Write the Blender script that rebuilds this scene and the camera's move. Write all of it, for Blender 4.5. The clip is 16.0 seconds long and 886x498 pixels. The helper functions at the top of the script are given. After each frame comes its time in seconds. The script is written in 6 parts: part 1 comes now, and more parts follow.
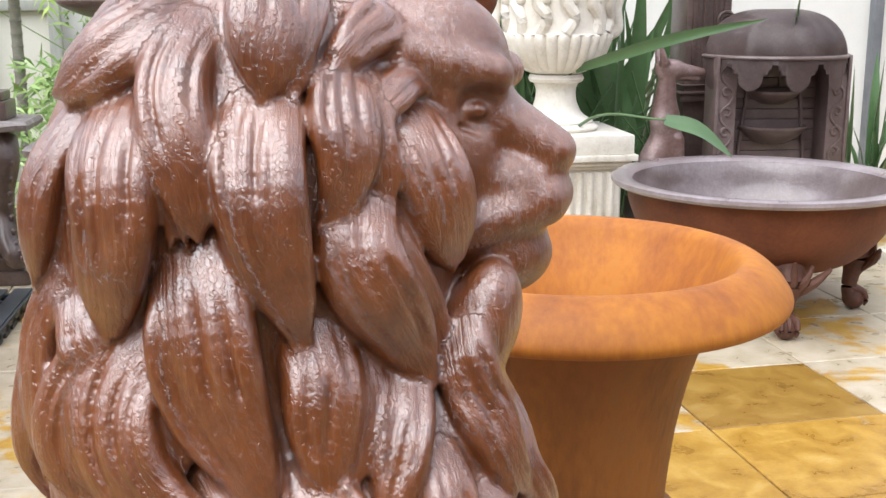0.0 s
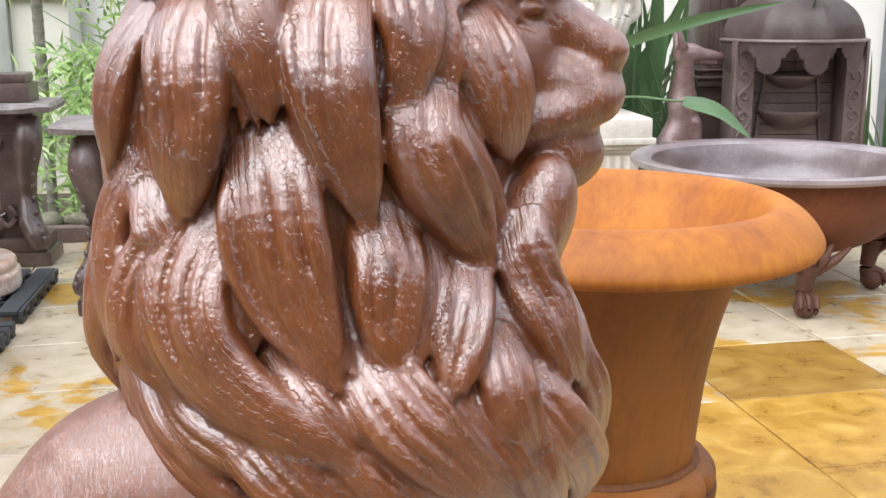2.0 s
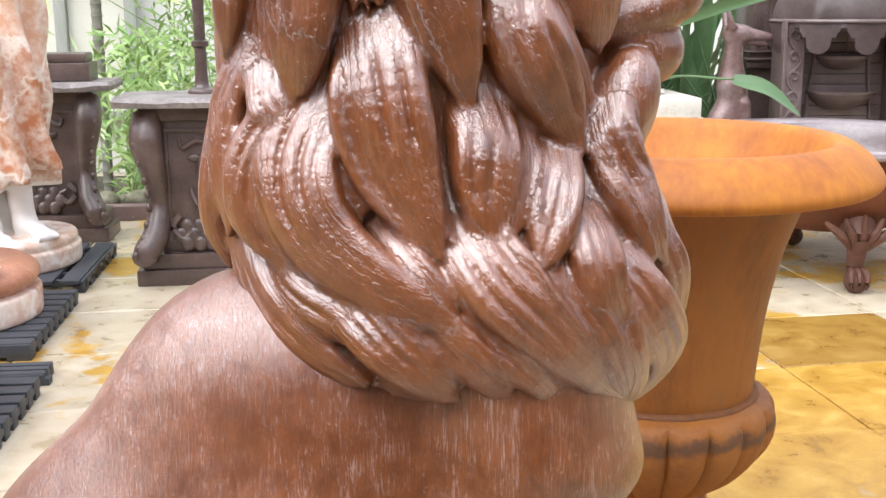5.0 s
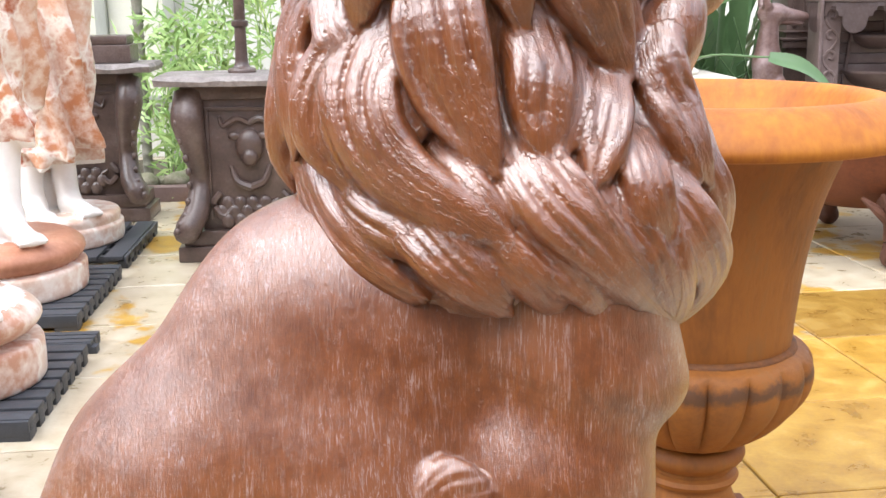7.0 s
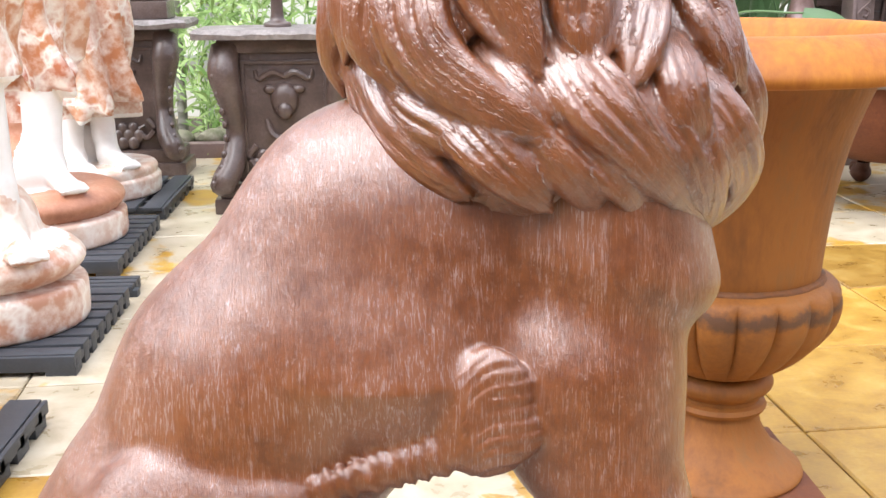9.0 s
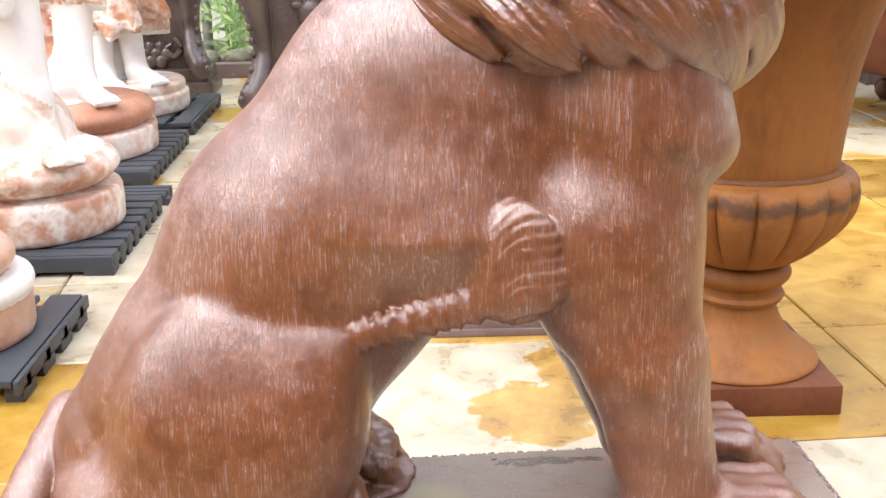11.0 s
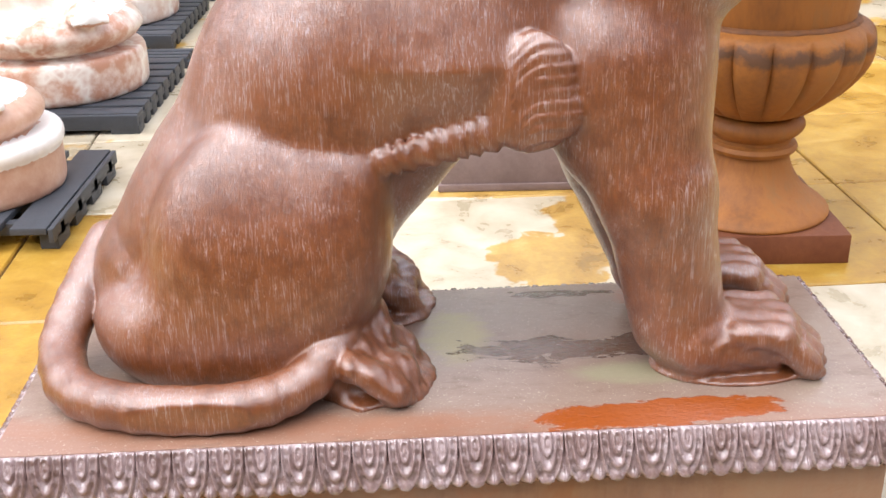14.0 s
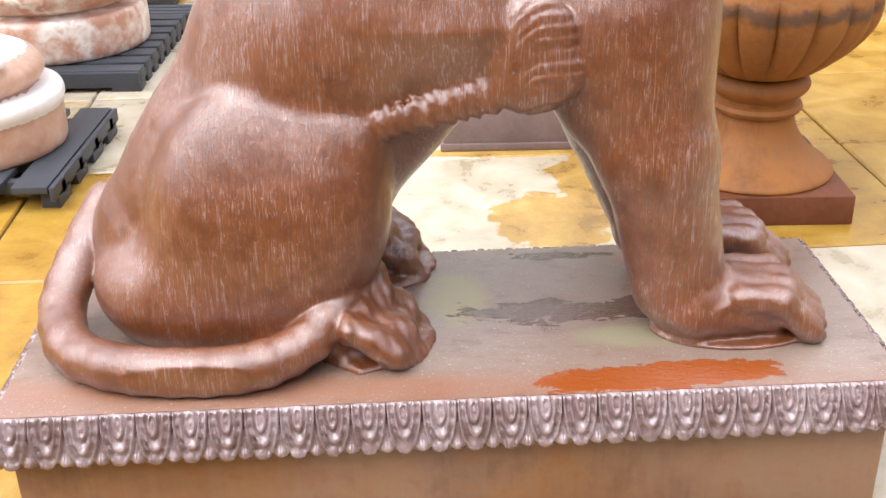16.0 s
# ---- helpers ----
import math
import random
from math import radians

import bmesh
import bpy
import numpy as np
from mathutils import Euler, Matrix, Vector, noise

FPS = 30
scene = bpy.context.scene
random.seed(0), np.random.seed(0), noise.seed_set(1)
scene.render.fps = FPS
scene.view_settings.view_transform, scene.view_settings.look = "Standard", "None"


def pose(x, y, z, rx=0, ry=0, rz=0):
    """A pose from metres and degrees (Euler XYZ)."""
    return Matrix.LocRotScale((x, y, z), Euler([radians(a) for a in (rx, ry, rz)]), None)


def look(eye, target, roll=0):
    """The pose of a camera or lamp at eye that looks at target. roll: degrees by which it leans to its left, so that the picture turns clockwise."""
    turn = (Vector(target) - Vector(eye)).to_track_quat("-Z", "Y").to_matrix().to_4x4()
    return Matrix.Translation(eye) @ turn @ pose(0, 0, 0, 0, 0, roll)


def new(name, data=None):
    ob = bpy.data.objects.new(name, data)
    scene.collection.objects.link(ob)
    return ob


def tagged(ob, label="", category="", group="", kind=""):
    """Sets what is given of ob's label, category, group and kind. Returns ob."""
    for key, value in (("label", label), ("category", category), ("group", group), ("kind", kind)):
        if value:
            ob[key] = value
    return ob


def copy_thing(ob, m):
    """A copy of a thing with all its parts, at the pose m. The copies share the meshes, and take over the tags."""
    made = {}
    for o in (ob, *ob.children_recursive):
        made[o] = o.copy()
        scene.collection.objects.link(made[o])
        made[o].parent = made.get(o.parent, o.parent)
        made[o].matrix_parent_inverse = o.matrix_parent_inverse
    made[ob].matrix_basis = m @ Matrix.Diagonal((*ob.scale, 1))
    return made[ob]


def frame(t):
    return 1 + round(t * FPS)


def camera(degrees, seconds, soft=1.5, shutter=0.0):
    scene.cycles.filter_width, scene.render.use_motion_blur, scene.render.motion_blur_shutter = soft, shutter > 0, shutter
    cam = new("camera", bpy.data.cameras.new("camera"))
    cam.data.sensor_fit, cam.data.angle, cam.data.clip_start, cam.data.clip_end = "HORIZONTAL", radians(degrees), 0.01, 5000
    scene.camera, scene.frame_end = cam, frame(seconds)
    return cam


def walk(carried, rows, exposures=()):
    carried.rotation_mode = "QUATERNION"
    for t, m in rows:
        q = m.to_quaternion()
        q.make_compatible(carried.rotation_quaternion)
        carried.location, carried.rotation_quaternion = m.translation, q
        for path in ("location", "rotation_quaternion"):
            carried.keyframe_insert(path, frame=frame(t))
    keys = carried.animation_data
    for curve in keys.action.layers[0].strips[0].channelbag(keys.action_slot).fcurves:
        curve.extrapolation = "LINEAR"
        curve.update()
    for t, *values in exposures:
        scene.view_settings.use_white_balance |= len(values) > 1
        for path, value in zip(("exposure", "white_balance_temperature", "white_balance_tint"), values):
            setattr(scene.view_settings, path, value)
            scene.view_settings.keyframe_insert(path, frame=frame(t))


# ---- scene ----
cam = camera(43.7, 16.0)
PATH = [
    (0, (0.066, 0.113, 1.659), (0.346, 2.042, 1.213), -0.2),
    (0.5, (0.051, 0.098, 1.628), (0.329, 2.028, 1.183), -0.2),
    (1, (0.036, 0.088, 1.601), (0.31, 2.019, 1.158), -0.2),
    (1.5, (0.019, 0.075, 1.572), (0.288, 2.007, 1.13), -0.2),
    (2, (0.004, 0.061, 1.549), (0.267, 1.994, 1.107), -0.2),
    (2.5, (-0.01, 0.048, 1.526), (0.243, 1.982, 1.085), -0.2),
    (3, (-0.024, 0.034, 1.509), (0.219, 1.969, 1.068), -0.3),
    (3.5, (-0.038, 0.017, 1.489), (0.195, 1.954, 1.049), -0.3),
    (4, (-0.049, -0.001, 1.47), (0.171, 1.937, 1.03), -0.3),
    (6.5, (-0.1, -0.096, 1.383), (0.051, 1.848, 0.936), -0.6),
    (7, (-0.108, -0.114, 1.365), (0.029, 1.83, 0.912), -0.7),
    (7.5, (-0.117, -0.136, 1.345), (0.006, 1.806, 0.885), -0.6),
    (8, (-0.122, -0.156, 1.327), (-0.013, 1.784, 0.855), -0.7),
    (8.5, (-0.129, -0.179, 1.309), (-0.032, 1.758, 0.821), -0.7),
    (9, (-0.133, -0.2, 1.293), (-0.049, 1.733, 0.789), -0.7),
    (11.5, (-0.158, -0.335, 1.2), (-0.124, 1.555, 0.548), -0.9),
    (12, (-0.16, -0.357, 1.189), (-0.134, 1.521, 0.5), -0.9),
    (12.5, (-0.161, -0.372, 1.181), (-0.142, 1.492, 0.455), -1.0),
    (13, (-0.161, -0.385, 1.177), (-0.147, 1.466, 0.42), -1.0),
    (13.5, (-0.159, -0.397, 1.169), (-0.15, 1.442, 0.382), -1.0),
    (14, (-0.157, -0.405, 1.166), (-0.154, 1.421, 0.352), -1.1),
    (14.5, (-0.156, -0.409, 1.166), (-0.157, 1.406, 0.326), -1.1),
    (15, (-0.153, -0.406, 1.166), (-0.157, 1.4, 0.306), -1.1),
    (15.5, (-0.15, -0.399, 1.171), (-0.157, 1.399, 0.294), -1.1),
    (16, (-0.148, -0.394, 1.172), (-0.156, 1.399, 0.286), -1.1),
]
walk(cam, [(t, look(eye, target, roll)) for t, eye, target, roll in PATH], [(0, 1.6), (3, 1.78), (9, 2.12), (16, 2.0)])

# ---- light ----
world = bpy.data.worlds.new("overcast_sky")
scene.world = world
world.use_nodes = True
wn = world.node_tree
sky = wn.nodes.new("ShaderNodeTexSky")
sky.sky_type = "NISHITA"
sky.sun_disc = False
sky.sun_elevation = radians(61)
sky.sun_rotation = radians(232)
sky.air_density, sky.dust_density, sky.ozone_density = 1.2, 2.2, 1.0
cloud = wn.nodes.new("ShaderNodeMix")                # an even deck of cloud over the sky
cloud.data_type = "RGBA"
cloud.inputs[0].default_value = 0.82
wn.links.new(sky.outputs[0], cloud.inputs[6])
cloud.inputs[7].default_value = (4.8, 4.9, 5.6, 1)
wn.links.new(cloud.outputs[2], wn.nodes["Background"].inputs[0])
wn.nodes["Background"].inputs[1].default_value = 0.108
sun_data = bpy.data.lights.new("sun", "SUN")
sun_data.energy, sun_data.angle, sun_data.color = 1.4, radians(68), (0.95, 0.97, 1.0)
sun = new("sun", sun_data)
sun.matrix_world = look((-2.4, -2.0, 5.2), (0, 0.3, 0))

# ---- materials ----
def node(nt, kind, **values):
    n = nt.nodes.new(kind)
    for key, value in values.items():
        if key in n.inputs:
            n.inputs[key].default_value = value
    return n


def ramp(nt, fac, stops):
    n = nt.nodes.new("ShaderNodeValToRGB")
    while len(n.color_ramp.elements) < len(stops):
        n.color_ramp.elements.new(0.5)
    for e, (pos, col) in zip(n.color_ramp.elements, stops):
        e.position = pos
        e.color = (*col, 1) if len(col) == 3 else col
    nt.links.new(fac, n.inputs[0])
    return n.outputs[0]


def mix(nt, fac, a, b, how="MIX"):
    n = nt.nodes.new("ShaderNodeMix")
    n.data_type, n.blend_type = "RGBA", how
    for sock, v in ((n.inputs[0], fac), (n.inputs[6], a), (n.inputs[7], b)):
        if isinstance(v, (int, float)):
            sock.default_value = v
        elif isinstance(v, tuple):
            sock.default_value = (*v, 1)
        else:
            nt.links.new(v, sock)
    return n.outputs[2]


def calc(nt, how, a, b=0.0, clamp=False):
    n = nt.nodes.new("ShaderNodeMath")
    n.operation, n.use_clamp = how, clamp
    for sock, v in ((n.inputs[0], a), (n.inputs[1], b)):
        if isinstance(v, (int, float)):
            sock.default_value = v
        else:
            nt.links.new(v, sock)
    return n.outputs[0]


def place(nt, source="Object", scale=(1, 1, 1), flow=""):
    if flow:
        src = nt.nodes.new("ShaderNodeAttribute")
        src.attribute_name = flow
        out = src.outputs["Vector"]
    elif source == "World":
        out = nt.nodes.new("ShaderNodeNewGeometry").outputs["Position"]
    else:
        out = nt.nodes.new("ShaderNodeTexCoord").outputs[source]
    m = nt.nodes.new("ShaderNodeMapping")
    m.inputs["Scale"].default_value = scale
    nt.links.new(out, m.inputs[0])
    return m.outputs[0]


def grain(nt, vec, scale, detail=6, rough=0.55, kind="Fac", warp=0.0):
    n = node(nt, "ShaderNodeTexNoise", Scale=scale, Detail=detail, Roughness=rough, Distortion=warp)
    nt.links.new(vec, n.inputs["Vector"])
    return n.outputs[kind]


def bump(nt, height, strength, depth, after=None):
    n = node(nt, "ShaderNodeBump", Strength=strength, Distance=depth)
    nt.links.new(height, n.inputs["Height"])
    if after is not None:
        nt.links.new(after, n.inputs["Normal"])
    return n.outputs[0]


def material(name):
    m = bpy.data.materials.new(name)
    m.use_nodes = True
    nt = m.node_tree
    return m, nt, nt.nodes["Principled BSDF"]


def feed(nt, sock, v):
    if isinstance(v, (int, float)):
        sock.default_value = v
    elif isinstance(v, tuple):
        sock.default_value = (*v, 1)
    else:
        nt.links.new(v, sock)


def speckled(name, stops, scale=6.0, fine=60.0, rough=(0.4, 0.7), relief=0.004, metal=0.0, source="Object",
             stretch=(1, 1, 1), vary=0.0, coat=0.0, spec=0.5):
    """A weathered surface: two scales of colour, uneven gloss and fine relief."""
    m, nt, b = material(name)
    v = place(nt, source, stretch)
    big, small = grain(nt, v, scale, 5, 0.6), grain(nt, v, fine, 6, 0.65)
    f = calc(nt, "ADD", calc(nt, "MULTIPLY", big, 0.7), calc(nt, "MULTIPLY", small, 0.3))
    col = ramp(nt, f, stops)
    if vary:
        r = nt.nodes.new("ShaderNodeObjectInfo").outputs["Random"]
        hs = node(nt, "ShaderNodeHueSaturation")
        nt.links.new(calc(nt, "ADD", calc(nt, "MULTIPLY", r, vary), 1 - vary / 2), hs.inputs["Value"])
        nt.links.new(col, hs.inputs["Color"])
        col = hs.outputs[0]
    feed(nt, b.inputs["Base Color"], col)
    lo, hi = rough
    feed(nt, b.inputs["Roughness"], calc(nt, "ADD", calc(nt, "MULTIPLY", big, hi - lo), lo))
    b.inputs["Metallic"].default_value = metal
    b.inputs["Coat Weight"].default_value = coat
    b.inputs["Coat Roughness"].default_value = 0.15
    b.inputs["Specular IOR Level"].default_value = spec
    feed(nt, b.inputs["Normal"], bump(nt, small, 0.6, relief, bump(nt, big, 0.4, relief * 3)))
    return m


def lion_iron():
    """Wet rust-brown cast iron: strands along the hair, thin pale lime runs, a film of water."""
    m, nt, b = material("wet_rusty_cast_iron")
    v = place(nt, "Object")
    hair = nt.nodes.new("ShaderNodeAttribute")
    hair.attribute_name = "hair"
    hair = hair.outputs["Fac"]
    strand = grain(nt, place(nt, flow="flow", scale=(150, 7, 1)), 1.0, 3, 0.5)
    broad = grain(nt, place(nt, flow="flow", scale=(80, 7, 1.2)), 1.0, 5, 0.65, warp=0.8)
    run = grain(nt, place(nt, flow="flow", scale=(300, 17, 1.6)), 1.0, 6, 0.72, warp=1.3)
    big, mid, fine = grain(nt, v, 6, 4, 0.6), grain(nt, v, 26, 5, 0.65), grain(nt, v, 230, 4, 0.6)
    tone = ramp(nt, calc(nt, "ADD", calc(nt, "ADD", calc(nt, "MULTIPLY", big, 0.34), calc(nt, "MULTIPLY", grain(nt, place(nt, "Object", (1, 1, 0.55)), 85, 5, 0.7), 0.28)), calc(nt, "ADD", calc(nt, "MULTIPLY", mid, 0.30), calc(nt, "MULTIPLY", broad, 0.08))),
                [(0.34, (0.085, 0.0210, 0.0046)), (0.45, (0.132, 0.0335, 0.0056)), (0.55, (0.190, 0.0500, 0.0070)), (0.70, (0.175, 0.052, 0.011))])
    runs = calc(nt, "MULTIPLY", ramp(nt, run, [(0.53, (0, 0, 0)), (0.60, (1, 1, 1))]), ramp(nt, calc(nt, "ADD", calc(nt, "MULTIPLY", mid, 0.5), calc(nt, "MULTIPLY", big, 0.5)), [(0.45, (0.02, 0.02, 0.02)), (0.58, (1, 1, 1))]))
    # pale film: lime, with part of the flank's sky sheen put into the colour
    film = calc(nt, "MULTIPLY", calc(nt, "MULTIPLY", ramp(nt, mid, [(0.30, (0.5, 0.5, 0.5)), (0.66, (1, 1, 1))]), ramp(nt, broad, [(0.36, (0.45, 0.45, 0.45)), (0.66, (1, 1, 1))])), ramp(nt, big, [(0.38, (0.2, 0.2, 0.2)), (0.62, (1, 1, 1))]))
    bare = calc(nt, "SUBTRACT", 1.0, calc(nt, "MULTIPLY", hair, 0.70))
    lime = calc(nt, "MULTIPLY", calc(nt, "ADD", calc(nt, "MULTIPLY", runs, 0.42), calc(nt, "MULTIPLY", film, 0.04), True), bare)
    # pale specks: lime spots, and sparkles of light painted into the colour
    spot = calc(nt, "MULTIPLY", ramp(nt, grain(nt, place(nt, "Object", (1, 1, 0.6)), 170, 3, 0.6), [(0.64, (0, 0, 0)), (0.70, (1, 1, 1))]), ramp(nt, mid, [(0.40, (0, 0, 0)), (0.60, (0.30, 0.30, 0.30))]))
    col = mix(nt, calc(nt, "MAXIMUM", lime, spot), tone, (0.45, 0.36, 0.35))
    feed(nt, b.inputs["Base Color"], col)
    feed(nt, b.inputs["Roughness"], calc(nt, "ADD", calc(nt, "MULTIPLY", mid, 0.24), 0.28))
    b.inputs["IOR"].default_value = 1.48
    b.inputs["Coat IOR"].default_value = 1.95
    wet = calc(nt, "ADD", calc(nt, "MULTIPLY", big, 0.34), calc(nt, "ADD", calc(nt, "MULTIPLY", mid, 0.36), calc(nt, "MULTIPLY", run, 0.30)))
    feed(nt, b.inputs["Coat Weight"], calc(nt, "MAXIMUM", calc(nt, "MULTIPLY", hair, 0.95), ramp(nt, wet, [(0.40, (0.45, 0.45, 0.45)), (0.54, (1, 1, 1))])))
    feed(nt, b.inputs["Coat Roughness"], calc(nt, "ADD", calc(nt, "ADD", calc(nt, "MULTIPLY", mid, 0.20), calc(nt, "MULTIPLY", strand, 0.12)), 0.05))
    n = bump(nt, calc(nt, "MULTIPLY", strand, calc(nt, "ADD", calc(nt, "MULTIPLY", hair, 0.95), 0.05)), 0.5, 0.006)
    n = bump(nt, broad, 0.24, 0.003, n)
    n = bump(nt, calc(nt, "MULTIPLY", run, calc(nt, "SUBTRACT", 1.0, calc(nt, "MULTIPLY", hair, 0.6))), 0.5, 0.003, n)
    n = bump(nt, fine, 0.22, 0.0012, n)
    feed(nt, b.inputs["Normal"], n)
    feed(nt, b.inputs["Coat Normal"], n)
    return m


IRON = lion_iron()
RUST = speckled("orange_rusted_iron", [(0.30, (0.19, 0.050, 0.005)), (0.45, (0.33, 0.100, 0.007)), (0.58, (0.43, 0.150, 0.009)), (0.74, (0.36, 0.16, 0.03))],
                5.0, 55, (0.5, 0.78), 0.003, stretch=(1, 1, 0.35))
# darker copy of RUST: the shade below the urn's lip is in the colour
RUST_SHADED = speckled("shaded_rusted_iron", [(0.30, (0.13, 0.045, 0.010)), (0.44, (0.22, 0.075, 0.011)), (0.56, (0.30, 0.105, 0.014)), (0.70, (0.23, 0.105, 0.028))],
                      5.5, 55, (0.5, 0.75), 0.003, stretch=(1, 1, 0.30))
BROWN = speckled("brown_rusted_iron", [(0.30, (0.065, 0.022, 0.012)), (0.5, (0.13, 0.040, 0.017)), (0.7, (0.19, 0.065, 0.026))],
                 3.0, 55, (0.5, 0.75), 0.003, spec=0.3)
DARK = speckled("dark_brown_iron", [(0.32, (0.040, 0.025, 0.020)), (0.52, (0.085, 0.056, 0.047)), (0.72, (0.15, 0.11, 0.10))],
                5.0, 70, (0.28, 0.5), 0.004, coat=0.35)
BRONZE = speckled("worn_bronze", [(0.3, (0.10, 0.055, 0.045)), (0.5, (0.20, 0.125, 0.11)), (0.72, (0.34, 0.27, 0.27))], 6, 60, (0.25, 0.45), 0.003, metal=0.35, coat=0.4)
MAUVE = speckled("dull_mauve_iron", [(0.3, (0.13, 0.085, 0.075)), (0.7, (0.24, 0.17, 0.155))], 5, 70, (0.35, 0.6), 0.003)


def pedestal_iron():
    """The pedestal's rusty iron: an olive-grey film on top, a dark wet patch, and an orange run of rust."""
    m, nt, b = material("wet_pedestal_iron")
    v = place(nt, "World")
    big, mid, fine = grain(nt, v, 3.2, 5, 0.6, warp=0.4), grain(nt, place(nt, "World", (1.0, 2.4, 1)), 13, 7, 0.68, warp=0.4), grain(nt, v, 110, 5, 0.6)
    x = nt.nodes.new("ShaderNodeSeparateXYZ")
    nt.links.new(v, x.inputs[0])
    level = calc(nt, "GREATER_THAN", x.outputs[2], 0.235)

    def patch(cx, cy, rx, ry, soft=0.10, skew=0.0, rag=0.9):
        """A stain of ragged outline lying on the top."""
        du = calc(nt, "DIVIDE", calc(nt, "SUBTRACT", x.outputs[0], cx), rx)
        dv = calc(nt, "DIVIDE", calc(nt, "SUBTRACT", calc(nt, "SUBTRACT", x.outputs[1], cy), calc(nt, "MULTIPLY", calc(nt, "SUBTRACT", x.outputs[0], cx), skew)), ry)
        d = calc(nt, "ADD", calc(nt, "MULTIPLY", du, du), calc(nt, "MULTIPLY", dv, dv))
        d = calc(nt, "ADD", d, calc(nt, "MULTIPLY", calc(nt, "SUBTRACT", mid, 0.5), rag * 4))
        return calc(nt, "MULTIPLY", ramp(nt, calc(nt, "MULTIPLY", d, 0.5), [(0.5 - soft, (1, 1, 1)), (0.5 + soft, (0, 0, 0))]), level)
    f = calc(nt, "ADD", calc(nt, "MULTIPLY", big, 0.6), calc(nt, "MULTIPLY", mid, 0.4))
    side = ramp(nt, f, [(0.36, (0.14, 0.062, 0.032)), (0.46, (0.21, 0.098, 0.050)), (0.56, (0.27, 0.135, 0.068)), (0.68, (0.25, 0.16, 0.088))])
    top = ramp(nt, f, [(0.36, (0.165, 0.098, 0.068)), (0.46, (0.205, 0.135, 0.10)), (0.58, (0.235, 0.165, 0.125)), (0.70, (0.25, 0.20, 0.14))])
    near = ramp(nt, calc(nt, "SUBTRACT", calc(nt, "ADD", x.outputs[1], calc(nt, "MULTIPLY", mid, 0.10)), 0.5), [(0.54, (1, 1, 1)), (0.62, (0, 0, 0))])
    top = mix(nt, calc(nt, "MULTIPLY", near, 0.55), top, (0.25, 0.10, 0.052))
    speck = grain(nt, v, 260, 3, 0.6)
    drip = grain(nt, place(nt, "World", (60, 60, 5)), 1.0, 5, 0.6, warp=0.5)
    side = mix(nt, ramp(nt, drip, [(0.42, (0, 0, 0)), (0.68, (0.35, 0.35, 0.35))]), side, (0.28, 0.17, 0.10))
    side = mix(nt, ramp(nt, mid, [(0.54, (0, 0, 0)), (0.64, (0.55, 0.55, 0.55))]), side, (0.24, 0.080, 0.024))
    top = mix(nt, ramp(nt, speck, [(0.62, (0, 0, 0)), (0.70, (0.6, 0.6, 0.6))]), top, (0.48, 0.42, 0.33))
    top = mix(nt, ramp(nt, mid, [(0.34, (0.5, 0.5, 0.5)), (0.44, (0, 0, 0))]), top, (0.14, 0.085, 0.055))
    col = mix(nt, level, side, top)
    for spot, tint, k in ((patch(-0.135, 1.285, 0.055, 0.085, 0.3), (0.30, 0.25, 0.10), 0.75), (patch(0.19, 1.155, 0.12, 0.035, 0.3), (0.27, 0.25, 0.15), 0.7),
                          (patch(0.29, 1.43, 0.12, 0.05, 0.2), (0.33, 0.085, 0.03), 0.7), (patch(-0.5, 1.02, 0.5, 0.03, 0.3), (0.26, 0.11, 0.06), 0.5)):
        col = mix(nt, calc(nt, "MULTIPLY", spot, k), col, tint)
    run = patch(0.17, 1.033, 0.19, 0.038, 0.05, 0.10, 0.8)
    wet = calc(nt, "MAXIMUM", patch(0.01, 1.232, 0.15, 0.040, 0.10, 0.0, 2.0), calc(nt, "MAXIMUM", patch(0.20, 1.25, 0.08, 0.045, 0.05), patch(0.06, 1.447, 0.10, 0.014, 0.08, 0.0, 2.0)))
    col = mix(nt, calc(nt, "MULTIPLY", wet, 0.80), col, (0.085, 0.040, 0.024))
    col = mix(nt, calc(nt, "MULTIPLY", run, 0.92), col, (0.25, 0.050, 0.002))
    feed(nt, b.inputs["Base Color"], col)
    feed(nt, b.inputs["Roughness"], calc(nt, "ADD", calc(nt, "MULTIPLY", calc(nt, "MAXIMUM", wet, run), -0.26), 0.42))
    b.inputs["Specular IOR Level"].default_value = 0.6
    b.inputs["Coat Weight"].default_value = 0.3
    b.inputs["Coat Roughness"].default_value = 0.15
    ripple = grain(nt, place(nt, "World", (1.0, 1.8, 1)), 75, 3, 0.5, warp=0.8)
    n = bump(nt, calc(nt, "MULTIPLY", ripple, calc(nt, "ADD", calc(nt, "ADD", calc(nt, "MULTIPLY", wet, 0.9), calc(nt, "MULTIPLY", run, 0.35)), 0.10)), 0.7, 0.005)
    feed(nt, b.inputs["Normal"], bump(nt, fine, 0.35, 0.002, n))
    return m


PEDESTAL = pedestal_iron()
# the lilac-grey of reflected sky is partly put into this base colour
MOULDING = speckled("wet_moulding_iron", [(0.32, (0.13, 0.068, 0.052)), (0.5, (0.25, 0.165, 0.155)), (0.68, (0.40, 0.31, 0.31))], 14, 120, (0.14, 0.38), 0.004, source="World", coat=1.0, spec=0.7)


